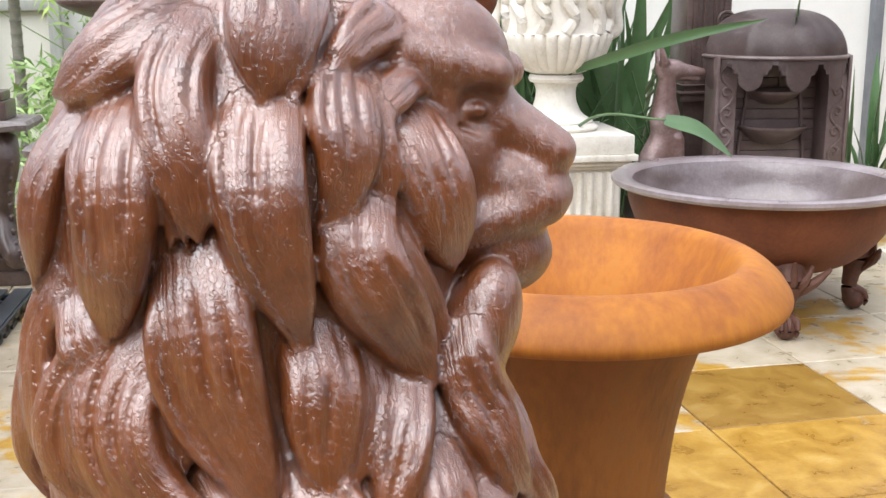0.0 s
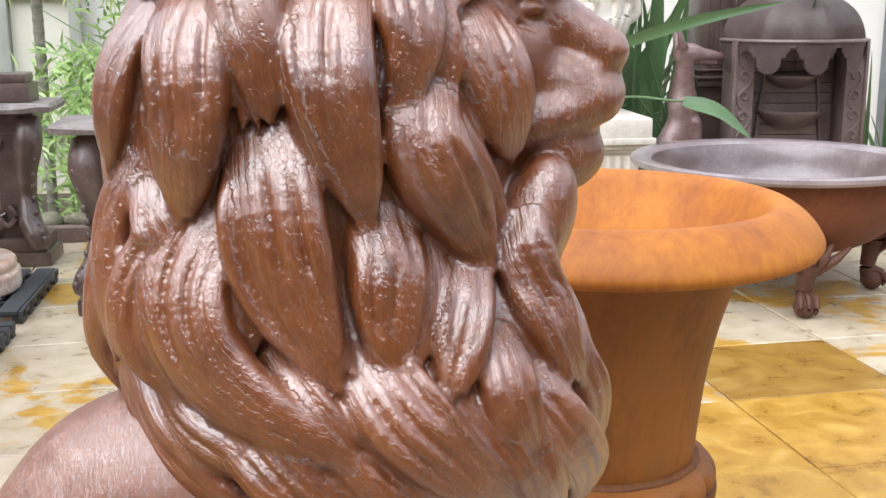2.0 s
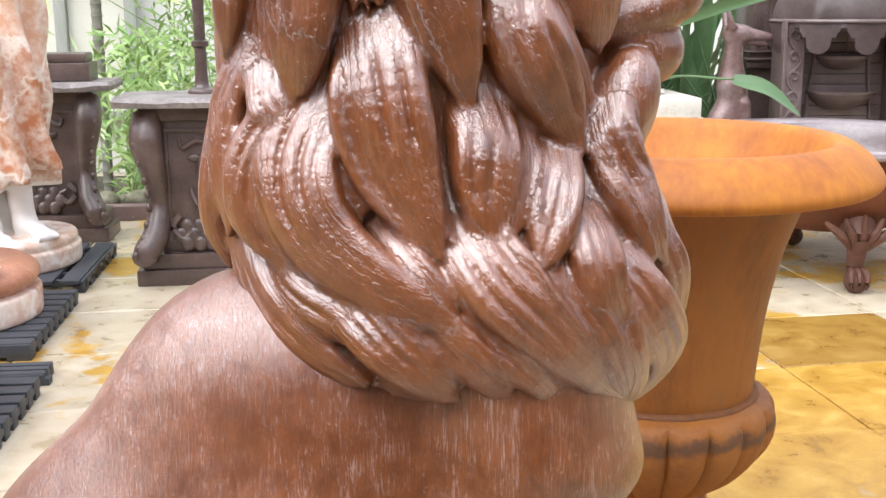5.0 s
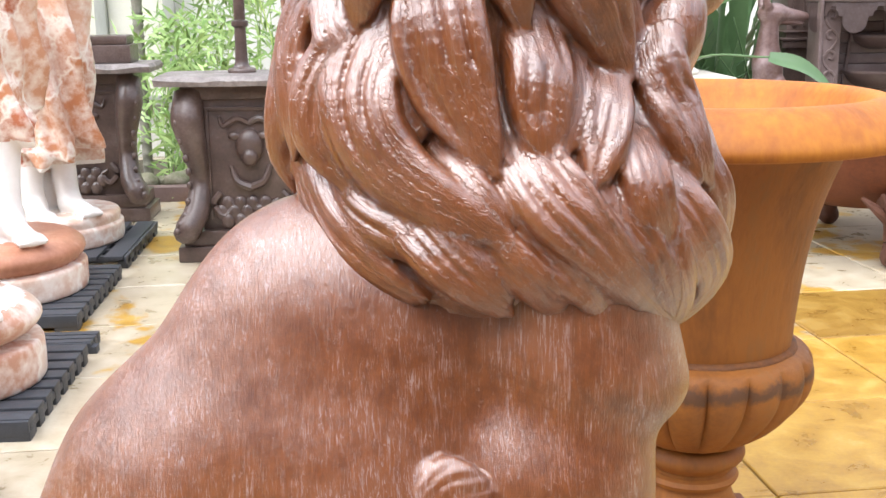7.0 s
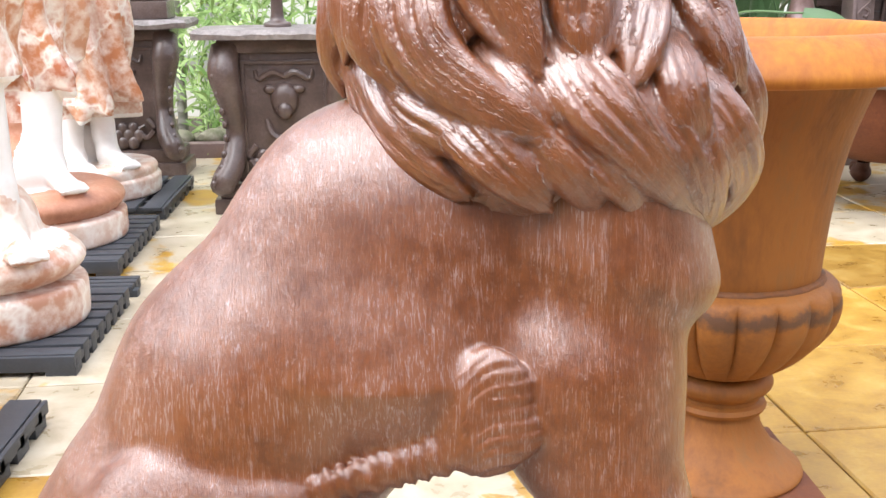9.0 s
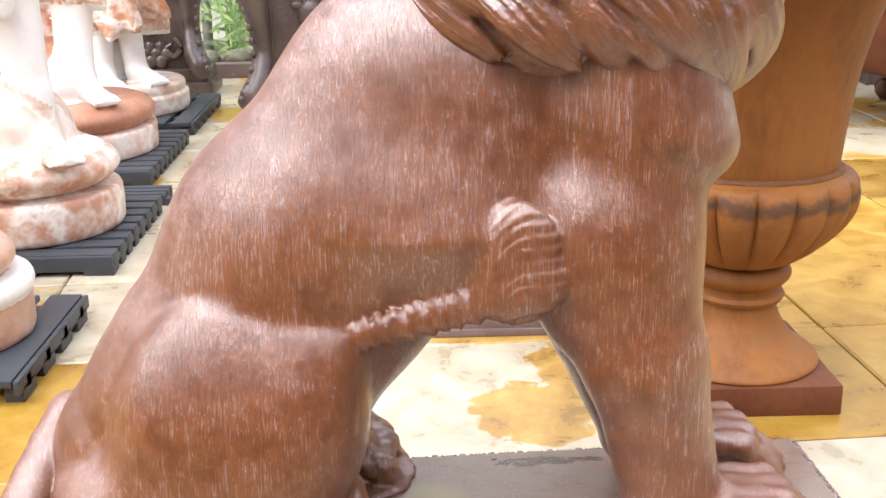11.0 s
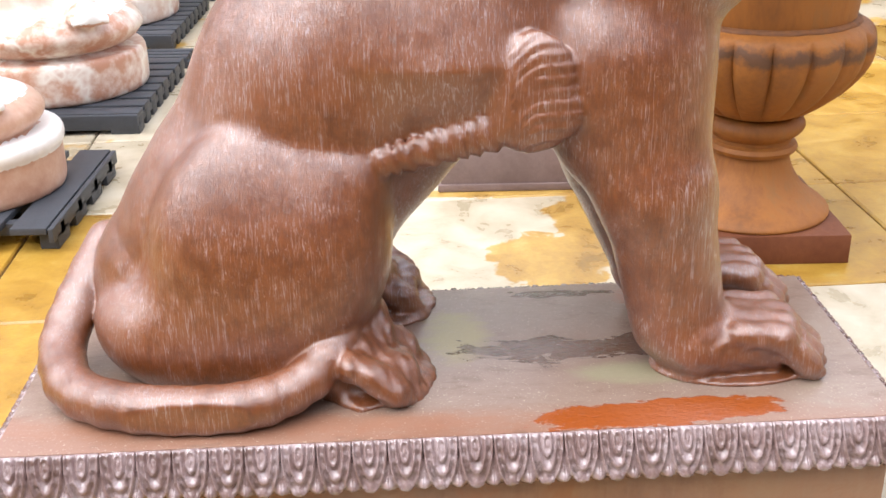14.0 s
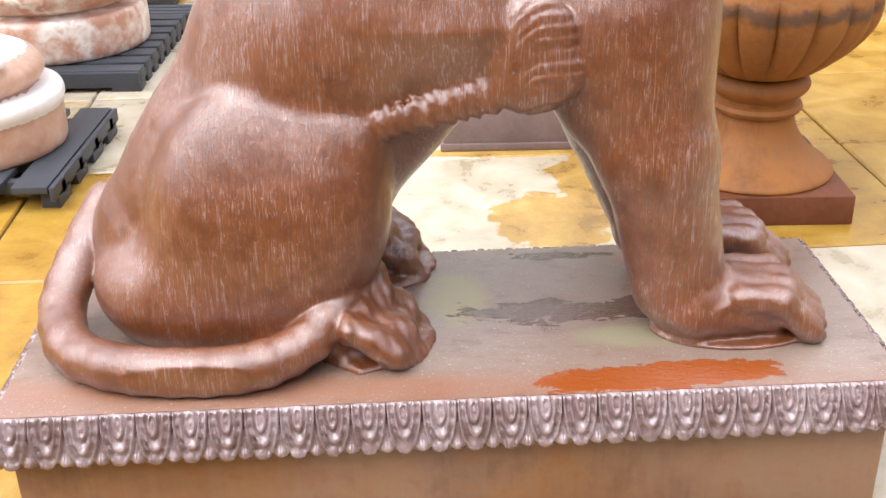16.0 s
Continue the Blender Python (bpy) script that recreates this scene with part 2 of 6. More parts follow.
def slab(name, ochre, dark=0.0, stains=(), deep=(0.17, 0.095, 0.026)):
    """Cream limestone paving, wet and stained with ochre rust where water stood."""
    m, nt, b = material(name)
    v = place(nt, "World")
    big = grain(nt, v, 1.35, 5, 0.6, warp=0.5)
    mid, fine = grain(nt, v, 7, 6, 0.62, warp=0.4), grain(nt, v, 70, 5, 0.6)
    cream = ramp(nt, mid, [(0.30, (0.33, 0.27, 0.17)), (0.50, (0.46, 0.39, 0.28)), (0.70, (0.54, 0.48, 0.37))])
    rust = ramp(nt, calc(nt, "ADD", calc(nt, "MULTIPLY", mid, 0.8), calc(nt, "MULTIPLY", fine, 0.2)),
                [(0.30, (0.15, 0.075, 0.012)), (0.45, (0.34, 0.18, 0.024)), (0.58, (0.45, 0.265, 0.045)), (0.74, (0.52, 0.38, 0.13))])
    f = calc(nt, "ADD", big, calc(nt, "MULTIPLY", mid, 0.35))
    mask = ramp(nt, f, [(0.68 - ochre, (0, 0, 0)), (0.74 - ochre, (1, 1, 1))])
    if stains:                                        # separate pools of rust where water stands
        x = nt.nodes.new("ShaderNodeSeparateXYZ")
        nt.links.new(v, x.inputs[0])
        rag = calc(nt, "MULTIPLY", calc(nt, "SUBTRACT", grain(nt, v, 10, 7, 0.62, warp=0.4), 0.5), 2.6)
        mask = calc(nt, "MULTIPLY", mask, 0.0)
        for cx, cy, rx, ry in stains:
            du, dv = (calc(nt, "DIVIDE", calc(nt, "SUBTRACT", x.outputs[k], c), r) for k, c, r in ((0, cx, rx), (1, cy, ry)))
            d = calc(nt, "ADD", calc(nt, "ADD", calc(nt, "MULTIPLY", du, du), calc(nt, "MULTIPLY", dv, dv)), rag)
            mask = calc(nt, "MAXIMUM", mask, ramp(nt, calc(nt, "MULTIPLY", d, 0.5), [(0.46, (0.9, 0.9, 0.9)), (0.54, (0, 0, 0))]))
    col = mix(nt, mask, cream, rust)
    if dark:
        col = mix(nt, dark, col, deep)
    r = nt.nodes.new("ShaderNodeObjectInfo").outputs["Random"]
    hs = node(nt, "ShaderNodeHueSaturation")
    nt.links.new(calc(nt, "ADD", calc(nt, "MULTIPLY", r, 0.16), 0.90), hs.inputs["Value"])
    nt.links.new(col, hs.inputs["Color"])
    feed(nt, b.inputs["Base Color"], hs.outputs[0])
    feed(nt, b.inputs["Roughness"], calc(nt, "ADD", calc(nt, "MULTIPLY", mid, 0.5), 0.08))
    feed(nt, b.inputs["Normal"], bump(nt, fine, 0.25, 0.002, bump(nt, mid, 0.3, 0.006)))
    return m


# made-up dark slabs for the unseen floor, to dim its reflection
TILE_UNSEEN = slab("unseen_dark_paving", 0.1, 0.85, (), (0.085, 0.052, 0.030))
TILE_POOL = slab("limestone_with_rust_pools", 0.0, 0.0, ((0.11, 2.13, 0.16, 0.17), (0.30, 2.40, 0.16, 0.20), (0.04, 2.61, 0.36, 0.035), (-0.85, 2.2, 0.2, 0.12), (-0.6, 3.1, 0.25, 0.1)))
TILE_CREAM, TILE_PATCHY, TILE_OCHRE, TILE_BROWN = slab("cream_limestone", -0.04), slab("stained_limestone", 0.0), slab("ochre_limestone", 0.19, 0.22, (), (0.30, 0.155, 0.020)), slab("brown_wet_limestone", 0.4, 0.55)
JOINT = speckled("dark_mortar", [(0.3, (0.13, 0.10, 0.06)), (0.7, (0.28, 0.23, 0.14))], 5, 90, (0.6, 0.9), 0.004, source="World")
PLASTIC = speckled("black_plastic", [(0.3, (0.026, 0.029, 0.035)), (0.7, (0.055, 0.060, 0.070))], 8, 120, (0.42, 0.6), 0.001)
WHITE_STONE = speckled("white_cast_stone", [(0.25, (0.42, 0.38, 0.29)), (0.45, (0.66, 0.62, 0.53)), (0.65, (0.76, 0.73, 0.66))], 5, 60, (0.5, 0.8), 0.004)
PLASTER = speckled("white_plaster", [(0.3, (0.64, 0.63, 0.58)), (0.7, (0.75, 0.74, 0.70))], 2, 60, (0.7, 0.9), 0.002)


def breccia(name, a, b_, c, vein):
    """Polished red-and-white marble, broken pieces in pale veins."""
    m, nt, b = material(name)
    v = place(nt, "Object")
    w = nt.nodes.new("ShaderNodeVectorMath")
    w.operation = "MULTIPLY_ADD"
    nt.links.new(grain(nt, v, 4, 4, 0.6, kind="Color"), w.inputs[0])
    w.inputs[1].default_value = (0.5, 0.5, 0.5)
    nt.links.new(v, w.inputs[2])
    cell = node(nt, "ShaderNodeTexVoronoi", Scale=2.6)
    nt.links.new(w.outputs[0], cell.inputs["Vector"])
    edge = node(nt, "ShaderNodeTexVoronoi", Scale=2.6)
    edge.feature = "DISTANCE_TO_EDGE"
    nt.links.new(w.outputs[0], edge.inputs["Vector"])
    sep = nt.nodes.new("ShaderNodeSeparateColor")
    nt.links.new(cell.outputs["Color"], sep.inputs[0])
    col = ramp(nt, sep.outputs[0], [(0.2, a), (0.5, b_), (0.8, c)])
    cloud = grain(nt, v, 14, 6, 0.6)
    col = mix(nt, ramp(nt, cloud, [(0.42, (0, 0, 0)), (0.66, (0.8, 0.8, 0.8))]), col, vein)
    col = mix(nt, ramp(nt, edge.outputs["Distance"], [(0.0, (1, 1, 1)), (0.07, (0, 0, 0))]), col, vein)
    feed(nt, b.inputs["Base Color"], col)
    b.inputs["Roughness"].default_value = 0.32
    feed(nt, b.inputs["Normal"], bump(nt, cloud, 0.2, 0.003))
    return m


MARBLE = breccia("red_breccia_marble", (0.40, 0.10, 0.035), (0.66, 0.42, 0.30), (0.50, 0.21, 0.10), (0.80, 0.74, 0.66))
MARBLE_PALE = breccia("pale_breccia_marble", (0.50, 0.26, 0.17), (0.72, 0.58, 0.48), (0.58, 0.38, 0.28), (0.80, 0.74, 0.67))
MARBLE_WHITE = speckled("white_marble", [(0.3, (0.70, 0.67, 0.62)), (0.6, (0.82, 0.80, 0.77))], 4, 40, (0.25, 0.4), 0.001)
TERRA = speckled("brown_red_marble", [(0.3, (0.33, 0.135, 0.075)), (0.5, (0.43, 0.195, 0.115)), (0.72, (0.58, 0.33, 0.23))], 5, 40, (0.3, 0.5), 0.002)


def leaf_paint(name, dark, light, rough=0.42):
    m, nt, b = material(name)
    r = nt.nodes.new("ShaderNodeNewGeometry").outputs["Random Per Island"]
    v = place(nt, "Object")
    f = calc(nt, "ADD", calc(nt, "MULTIPLY", r, 0.6), calc(nt, "MULTIPLY", grain(nt, v, 9, 4, 0.6), 0.4))
    feed(nt, b.inputs["Base Color"], ramp(nt, f, [(0.2, dark), (0.8, light)]))
    b.inputs["Roughness"].default_value = rough
    b.inputs["Transmission Weight"].default_value = 0.0
    b.inputs["Subsurface Weight"].default_value = 0.0
    return m


LEAF = leaf_paint("strap_leaf_green", (0.030, 0.080, 0.026), (0.14, 0.24, 0.10), 0.32)
FROND = leaf_paint("palm_frond_green", (0.24, 0.38, 0.05), (0.52, 0.66, 0.18))
SHRUB = leaf_paint("shrub_green", (0.16, 0.29, 0.07), (0.44, 0.60, 0.22))
BARK = speckled("grey_palm_bark", [(0.3, (0.14, 0.13, 0.10)), (0.7, (0.34, 0.33, 0.27))], 4, 40, (0.7, 0.9), 0.01, stretch=(1, 1, 3))
LEAF_PALE = leaf_paint("pale_leaf_green", (0.045, 0.105, 0.035), (0.10, 0.17, 0.07), 0.35)
TERRA_PALE = speckled("pinkish_marble", [(0.3, (0.40, 0.19, 0.12)), (0.5, (0.55, 0.33, 0.23)), (0.72, (0.68, 0.50, 0.40))], 5, 30, (0.3, 0.5), 0.002)
GREY_TOP = speckled("rough_grey_slab", [(0.3, (0.10, 0.085, 0.080)), (0.5, (0.20, 0.175, 0.165)), (0.7, (0.36, 0.33, 0.31))], 7, 50, (0.4, 0.7), 0.008)
SOIL = speckled("dark_soil", [(0.3, (0.05, 0.04, 0.025)), (0.7, (0.13, 0.11, 0.07))], 5, 60, (0.8, 0.95), 0.01)
MOSSY = speckled("mossy_stone", [(0.3, (0.07, 0.10, 0.03)), (0.5, (0.20, 0.19, 0.12)), (0.7, (0.34, 0.31, 0.24))], 9, 60, (0.6, 0.9), 0.01)
GREY_WOOD = speckled("grey_painted_timber", [(0.3, (0.30, 0.31, 0.27)), (0.7, (0.44, 0.45, 0.40))], 4, 60, (0.5, 0.8), 0.003, stretch=(6, 6, 1))
CREAM_PAINT = speckled("cream_painted_panel", [(0.3, (0.60, 0.58, 0.48)), (0.7, (0.74, 0.72, 0.63))], 2, 50, (0.5, 0.8), 0.002)
GREY_METAL = speckled("dark_grey_metal", [(0.3, (0.10, 0.11, 0.12)), (0.7, (0.19, 0.20, 0.21))], 5, 60, (0.3, 0.5), 0.001)
# basin lining: the sky's reflection is painted as a grey base colour
LINING_SKY = speckled("sky_grey_iron", [(0.3, (0.075, 0.050, 0.045)), (0.5, (0.14, 0.105, 0.10)), (0.7, (0.22, 0.185, 0.185))], 5, 60, (0.2, 0.45), 0.003, coat=0.6)
# dark brown for the added walls, so that reflections in the iron stay dark
UNSEEN_WALL = speckled("unseen_brown_wall", [(0.3, (0.09, 0.055, 0.035)), (0.5, (0.16, 0.10, 0.065)), (0.7, (0.24, 0.16, 0.11))], 2, 40, (0.7, 0.9), 0.006)
DARK_RUST = speckled("dark_flaking_rust", [(0.3, (0.06, 0.03, 0.018)), (0.5, (0.15, 0.055, 0.015)), (0.7, (0.24, 0.085, 0.015))], 14, 90, (0.6, 0.85), 0.004)
NICHE = speckled("purplish_brown_iron", [(0.3, (0.075, 0.050, 0.044)), (0.5, (0.125, 0.088, 0.080)), (0.7, (0.19, 0.145, 0.14))], 5, 70, (0.3, 0.5), 0.002, coat=0.3)
LEG_IRON = speckled("dark_red_brown_iron", [(0.3, (0.055, 0.024, 0.016)), (0.5, (0.10, 0.043, 0.028)), (0.7, (0.15, 0.070, 0.048))], 7, 60, (0.45, 0.7), 0.003, spec=0.35)
# basin rim: a lighter grey that stands in for reflected sky
RIM_SKY = speckled("sky_grey_rim", [(0.3, (0.15, 0.115, 0.11)), (0.5, (0.24, 0.20, 0.20)), (0.7, (0.34, 0.30, 0.31))], 5, 60, (0.2, 0.4), 0.002, coat=0.5)


def flute_rust():
    """The rust below the rim, shade put into its brown, with a ring of dark flaking rust under the joint."""
    m, nt, b = material("ringed_rusted_iron")
    v = place(nt, "Object")
    big, fine = grain(nt, place(nt, "Object", (1, 1, 0.3)), 5.5, 6, 0.65), grain(nt, v, 60, 6, 0.65)
    col = ramp(nt, calc(nt, "ADD", calc(nt, "MULTIPLY", big, 0.7), calc(nt, "MULTIPLY", fine, 0.3)), [(0.30, (0.13, 0.045, 0.010)), (0.44, (0.22, 0.075, 0.011)), (0.56, (0.30, 0.105, 0.014)), (0.70, (0.23, 0.105, 0.028))])
    x = nt.nodes.new("ShaderNodeSeparateXYZ")
    nt.links.new(v, x.inputs[0])
    rag = calc(nt, "MULTIPLY", calc(nt, "SUBTRACT", grain(nt, v, 13, 6, 0.65), 0.5), 0.10)
    d = calc(nt, "ABSOLUTE", calc(nt, "ADD", calc(nt, "SUBTRACT", x.outputs[2], 0.528), rag))
    ring = ramp(nt, calc(nt, "MULTIPLY", d, 10.0), [(0.06, (0.8, 0.8, 0.8)), (0.22, (0, 0, 0))])
    feed(nt, b.inputs["Base Color"], mix(nt, ring, col, (0.07, 0.036, 0.022)))
    feed(nt, b.inputs["Roughness"], calc(nt, "ADD", calc(nt, "MULTIPLY", big, 0.25), 0.5))
    feed(nt, b.inputs["Normal"], bump(nt, fine, 0.6, 0.003))
    return m


FLUTE_RUST = flute_rust()

# ---- mesh helpers ----
def finish(ob, smooth=True, angle=40):
    me = ob.data
    if smooth:
        me.polygons.foreach_set("use_smooth", [True] * len(me.polygons))
        me.set_sharp_from_angle(angle=radians(angle))
    return ob


def part(name, bm, mat, parent=None, label="", smooth=True, angle=40):
    bmesh.ops.recalc_face_normals(bm, faces=bm.faces)
    me = bpy.data.meshes.new(name)
    bm.to_mesh(me)
    bm.free()
    me.materials.append(mat)
    ob = finish(new(name, me), smooth, angle)
    if parent is not None:
        ob.parent = parent
    if label:
        ob["label"] = label
    return ob


def thing(name, at, label, category, group="", turn=0.0):
    ob = new(name)
    ob.empty_display_size = 0.05
    ob.matrix_world = pose(*at, 0, 0, turn)
    return tagged(ob, label, category, group)


def box(bm, x0, x1, y0, y1, z0, z1, bevel=0.0):
    made = bmesh.ops.create_cube(bm, size=1.0)
    vs = made["verts"]
    for v in vs:
        v.co = Vector(((x0 + x1) / 2 + v.co.x * (x1 - x0), (y0 + y1) / 2 + v.co.y * (y1 - y0), (z0 + z1) / 2 + v.co.z * (z1 - z0)))
    if bevel:
        es = list({e for v in vs for e in v.link_edges})
        bmesh.ops.bevel(bm, geom=es, offset=bevel, segments=2, affect="EDGES", profile=0.6)
    return bm


def cuboid(*a, **k):
    return box(bmesh.new(), *a, **k)


def lathe(profile, n=64, wave=None, cx=0.0, cy=0.0, bm=None, close=True):
    """Turn (radius, height) points about the upright axis. wave(i, angle) scales the radius of ring i."""
    bm = bm or bmesh.new()
    rings = []
    for i, (r, z) in enumerate(profile):
        ring = []
        for j in range(n):
            a = 2 * math.pi * j / n
            k = r * (wave(i, a) if wave else 1.0)
            ring.append(bm.verts.new((cx + k * math.cos(a), cy + k * math.sin(a), z)))
        rings.append(ring)
    for a, b in zip(rings, rings[1:]):
        for j in range(n):
            bm.faces.new((a[j], a[(j + 1) % n], b[(j + 1) % n], b[j]))
    if close:
        bm.faces.new(rings[0][::-1])
        bm.faces.new(rings[-1])
    return bm


def curve_points(pts, n):
    """Smooth points along a line of control points."""
    p = [Vector(q) for q in pts]
    p = [p[0] * 2 - p[1]] + p + [p[-1] * 2 - p[-2]]
    out = []
    for k in range(n):
        u = k / (n - 1) * (len(p) - 3)
        i = min(int(u), len(p) - 4)
        t = u - i
        a, b, c, d = p[i:i + 4]
        out.append(0.5 * ((2 * b) + (c - a) * t + (2 * a - 5 * b + 4 * c - d) * t * t + (3 * b - a - 3 * c + d) * t ** 3))
    return out


def smooth_profile(pts, n=60):
    return [(max(q.x, 0.001), q.y) for q in curve_points([(r, z, 0) for r, z in pts], n)]


def tube(bm, pts, radii, sides=10, n=24, up=(0, 0, 1), flat=1.0):
    """A round bar through control points, with a radius at each (spread evenly)."""
    line = curve_points(pts, n)
    rings = []
    for k, c in enumerate(line):
        t = (line[min(k + 1, n - 1)] - line[max(k - 1, 0)]).normalized()
        b = t.cross(Vector(up))
        b = b.normalized() if b.length > 1e-4 else Vector((1, 0, 0))
        m = b.cross(t)
        u = k / (n - 1) * (len(radii) - 1)
        i = min(int(u), len(radii) - 2)
        r = radii[i] + (radii[i + 1] - radii[i]) * (u - i)
        rings.append([bm.verts.new(c + b * r * math.cos(2 * math.pi * j / sides) + m * r * flat * math.sin(2 * math.pi * j / sides)) for j in range(sides)])
    for a, b in zip(rings, rings[1:]):
        for j in range(sides):
            bm.faces.new((a[j], a[(j + 1) % sides], b[(j + 1) % sides], b[j]))
    bm.faces.new(rings[0][::-1])
    bm.faces.new(rings[-1])
    return bm


def ball(bm, c, r, squash=(1, 1, 1), seg=14):
    made = bmesh.ops.create_uvsphere(bm, u_segments=seg, v_segments=max(6, seg // 2), radius=r)
    for v in made["verts"]:
        v.co = Vector((c[0] + v.co.x * squash[0], c[1] + v.co.y * squash[1], c[2] + v.co.z * squash[2]))
    return bm


def skin(field, lo, hi, step):
    """The surface of a distance field as points and quads: a coarse look first, then the cells near it."""
    axes = [np.arange(a, b + step, step) for a, b in zip(lo, hi)]
    shape = tuple(len(a) for a in axes)
    index = [np.minimum(np.arange(0, n + 3, 4), n - 1) for n in shape]
    rough = np.stack(np.meshgrid(*[a[i] for a, i in zip(axes, index)], indexing="ij"), -1).reshape(-1, 3)
    val = np.concatenate([field(c) for c in np.array_split(rough, max(1, len(rough) // 100000))]).reshape([len(i) for i in index])
    for k, n in enumerate(shape):
        val = np.take(val, np.minimum((np.arange(n) + 2) // 4, len(index[k]) - 1), axis=k)
    near = np.argwhere(np.abs(val) < step * 5.0 + 0.008)
    pts = np.stack([axes[k][near[:, k]] for k in range(3)], 1)
    val[tuple(near.T)] = np.concatenate([field(c) for c in np.array_split(pts, max(1, len(pts) // 100000))])
    return skin_grid(val, axes)


def skin_grid(val, axes):
    shape, step = val.shape, axes[0][1] - axes[0][0]
    val = val.copy()
    for k in range(3):                              # closed at the grid's sides
        for end in (0, -1):
            sl = [slice(None)] * 3
            sl[k] = end
            val[tuple(sl)] = np.maximum(val[tuple(sl)], 1e-4)
    inside = val < 0
    total = np.zeros(tuple(s - 1 for s in shape) + (3,))
    count = np.zeros(tuple(s - 1 for s in shape))
    corners = [(i, j, k) for i in (0, 1) for j in (0, 1) for k in (0, 1)]

    def view(a, c):
        return a[c[0]:a.shape[0] - 1 + c[0], c[1]:a.shape[1] - 1 + c[1], c[2]:a.shape[2] - 1 + c[2]]
    for c in corners:
        for ax in range(3):
            if c[ax]:
                continue
            e = list(c)
            e[ax] = 1
            va, vb = view(val, c), view(val, e)
            cross = (va < 0) != (vb < 0)
            t = np.where(cross, va / np.where(cross, va - vb, 1), 0)
            for q in range(3):
                total[..., q] += np.where(cross, c[q] + (t if q == ax else 0), 0)
            count += cross
    cells = count > 0
    index = np.full(count.shape, -1)
    index[cells] = np.arange(cells.sum())
    where = np.argwhere(cells)
    pts = (where + total[cells] / count[cells][:, None]) * step + np.array([a[0] for a in axes])
    quads = []
    for ax in range(3):
        u, v = (ax + 1) % 3, (ax + 2) % 3
        sl0, sl1 = [slice(None)] * 3, [slice(None)] * 3
        sl0[ax], sl1[ax] = slice(0, -1), slice(1, None)
        a, b = inside[tuple(sl0)], inside[tuple(sl1)]
        e = np.argwhere(a != b)
        e = e[(e[:, u] > 0) & (e[:, v] > 0) & (e[:, u] < shape[u] - 1) & (e[:, v] < shape[v] - 1)]
        flip = a[tuple(e.T)]
        du, dv = np.zeros(3, int), np.zeros(3, int)
        du[u], dv[v] = 1, 1
        q = np.stack([index[tuple((e - du - dv).T)], index[tuple((e - dv).T)], index[tuple(e.T)], index[tuple((e - du).T)]], 1)
        quads.append(np.where(flip[:, None], q, q[:, ::-1]))
    return pts, np.concatenate(quads)


def field_mesh(name, field, lo, hi, step, mat):
    pts, quads = skin(field, lo, hi, step)
    me = bpy.data.meshes.new(name)
    me.from_pydata(pts.tolist(), [], quads.tolist())
    me.materials.append(mat)
    return finish(new(name, me), angle=75)

# ---- ground and paving ----
def paving():
    floor = new("floor")
    bm = bmesh.new()
    bmesh.ops.create_grid(bm, x_segments=1, y_segments=1, size=400)
    bed = part("ground", bm, JOINT, None, smooth=False)
    bed.location.z = -0.012
    tagged(bed, "dark mortar bed under the paving, running to the horizon", "ground", kind="structure")
    tagged(floor, "wet cream limestone paving with ochre rust stains", "paving", kind="structure")
    size_x, size_y, gap = 0.765, 0.657, 0.007
    skew = Matrix.Translation((0, 3, 0)) @ pose(0, 0, 0, 0, 0, 3.5) @ Matrix.Translation((0, -3, 0))   # the slabs lie a little askew
    shared = {}
    rng = random.Random(4)
    for i in range(-7, 8):
        for j in range(-13, 14):
            x0, y0 = 0.98 + i * size_x, 1.915 + j * size_y
            cx, cy = x0 + size_x / 2, y0 + size_y / 2
            kind = "cream"
            # out of view on the camera's side: dark slabs added to dim reflections
            if cy < 0.75 and rng.random() < 1.35 - 0.26 * max(0.0, math.hypot(cx, cy + 0.6) - 1.0):
                kind = "wet"
            elif i == 1 and j == 3:
                kind = "brown"
            elif 0.5 < cx < 3.2 and 1.9 < cy < 3.95:
                kind = "ochre"
            elif cx < -0.6 and 0.5 < cy < 2.45:
                kind = "ochre"
            elif -1.15 < cx < 0.95 and 1.5 < cy < 3.4:
                kind = "pool"
            elif (cx < 0.9 and cy < 3.4) or cy < 1.2:
                kind = "patchy"
            elif rng.random() < 0.3:
                kind = "patchy"
            key = (kind, rng.randrange(3))
            if key not in shared:
                bm = cuboid(-size_x / 2 + gap / 2, size_x / 2 - gap / 2, -size_y / 2 + gap / 2, size_y / 2 - gap / 2, -0.04, 0.0)
                top = [e for e in bm.edges if all(v.co.z > -0.001 for v in e.verts)]
                bmesh.ops.bevel(bm, geom=top, offset=0.004 + 0.001 * key[1], segments=1, affect="EDGES")
                me = bpy.data.meshes.new("paving_slab")
                bm.to_mesh(me)
                bm.free()
                me.materials.append({"cream": TILE_CREAM, "patchy": TILE_PATCHY, "ochre": TILE_OCHRE, "brown": TILE_BROWN, "wet": TILE_UNSEEN, "pool": TILE_POOL}[kind])
                shared[key] = me
            ob = new("paving_slab", shared[key])
            ob.parent = floor
            ob.matrix_world = skew @ pose(cx, cy, rng.uniform(-0.0015, 0.0015), rng.uniform(-0.1, 0.1), rng.uniform(-0.1, 0.1), 0)


paving()
# ---- lion: smooth body field ----
LY = 1.29            # middle plane of the lion's body
MY = 1.33            # middle plane of the mane
TOP = 0.245          # top of the pedestal


def smin(a, b, k):
    h = np.clip(0.5 + 0.5 * (b - a) / k, 0, 1)
    return b * (1 - h) + a * h - k * h * (1 - h)


def smax(a, b, k):
    return -smin(-a, -b, k)


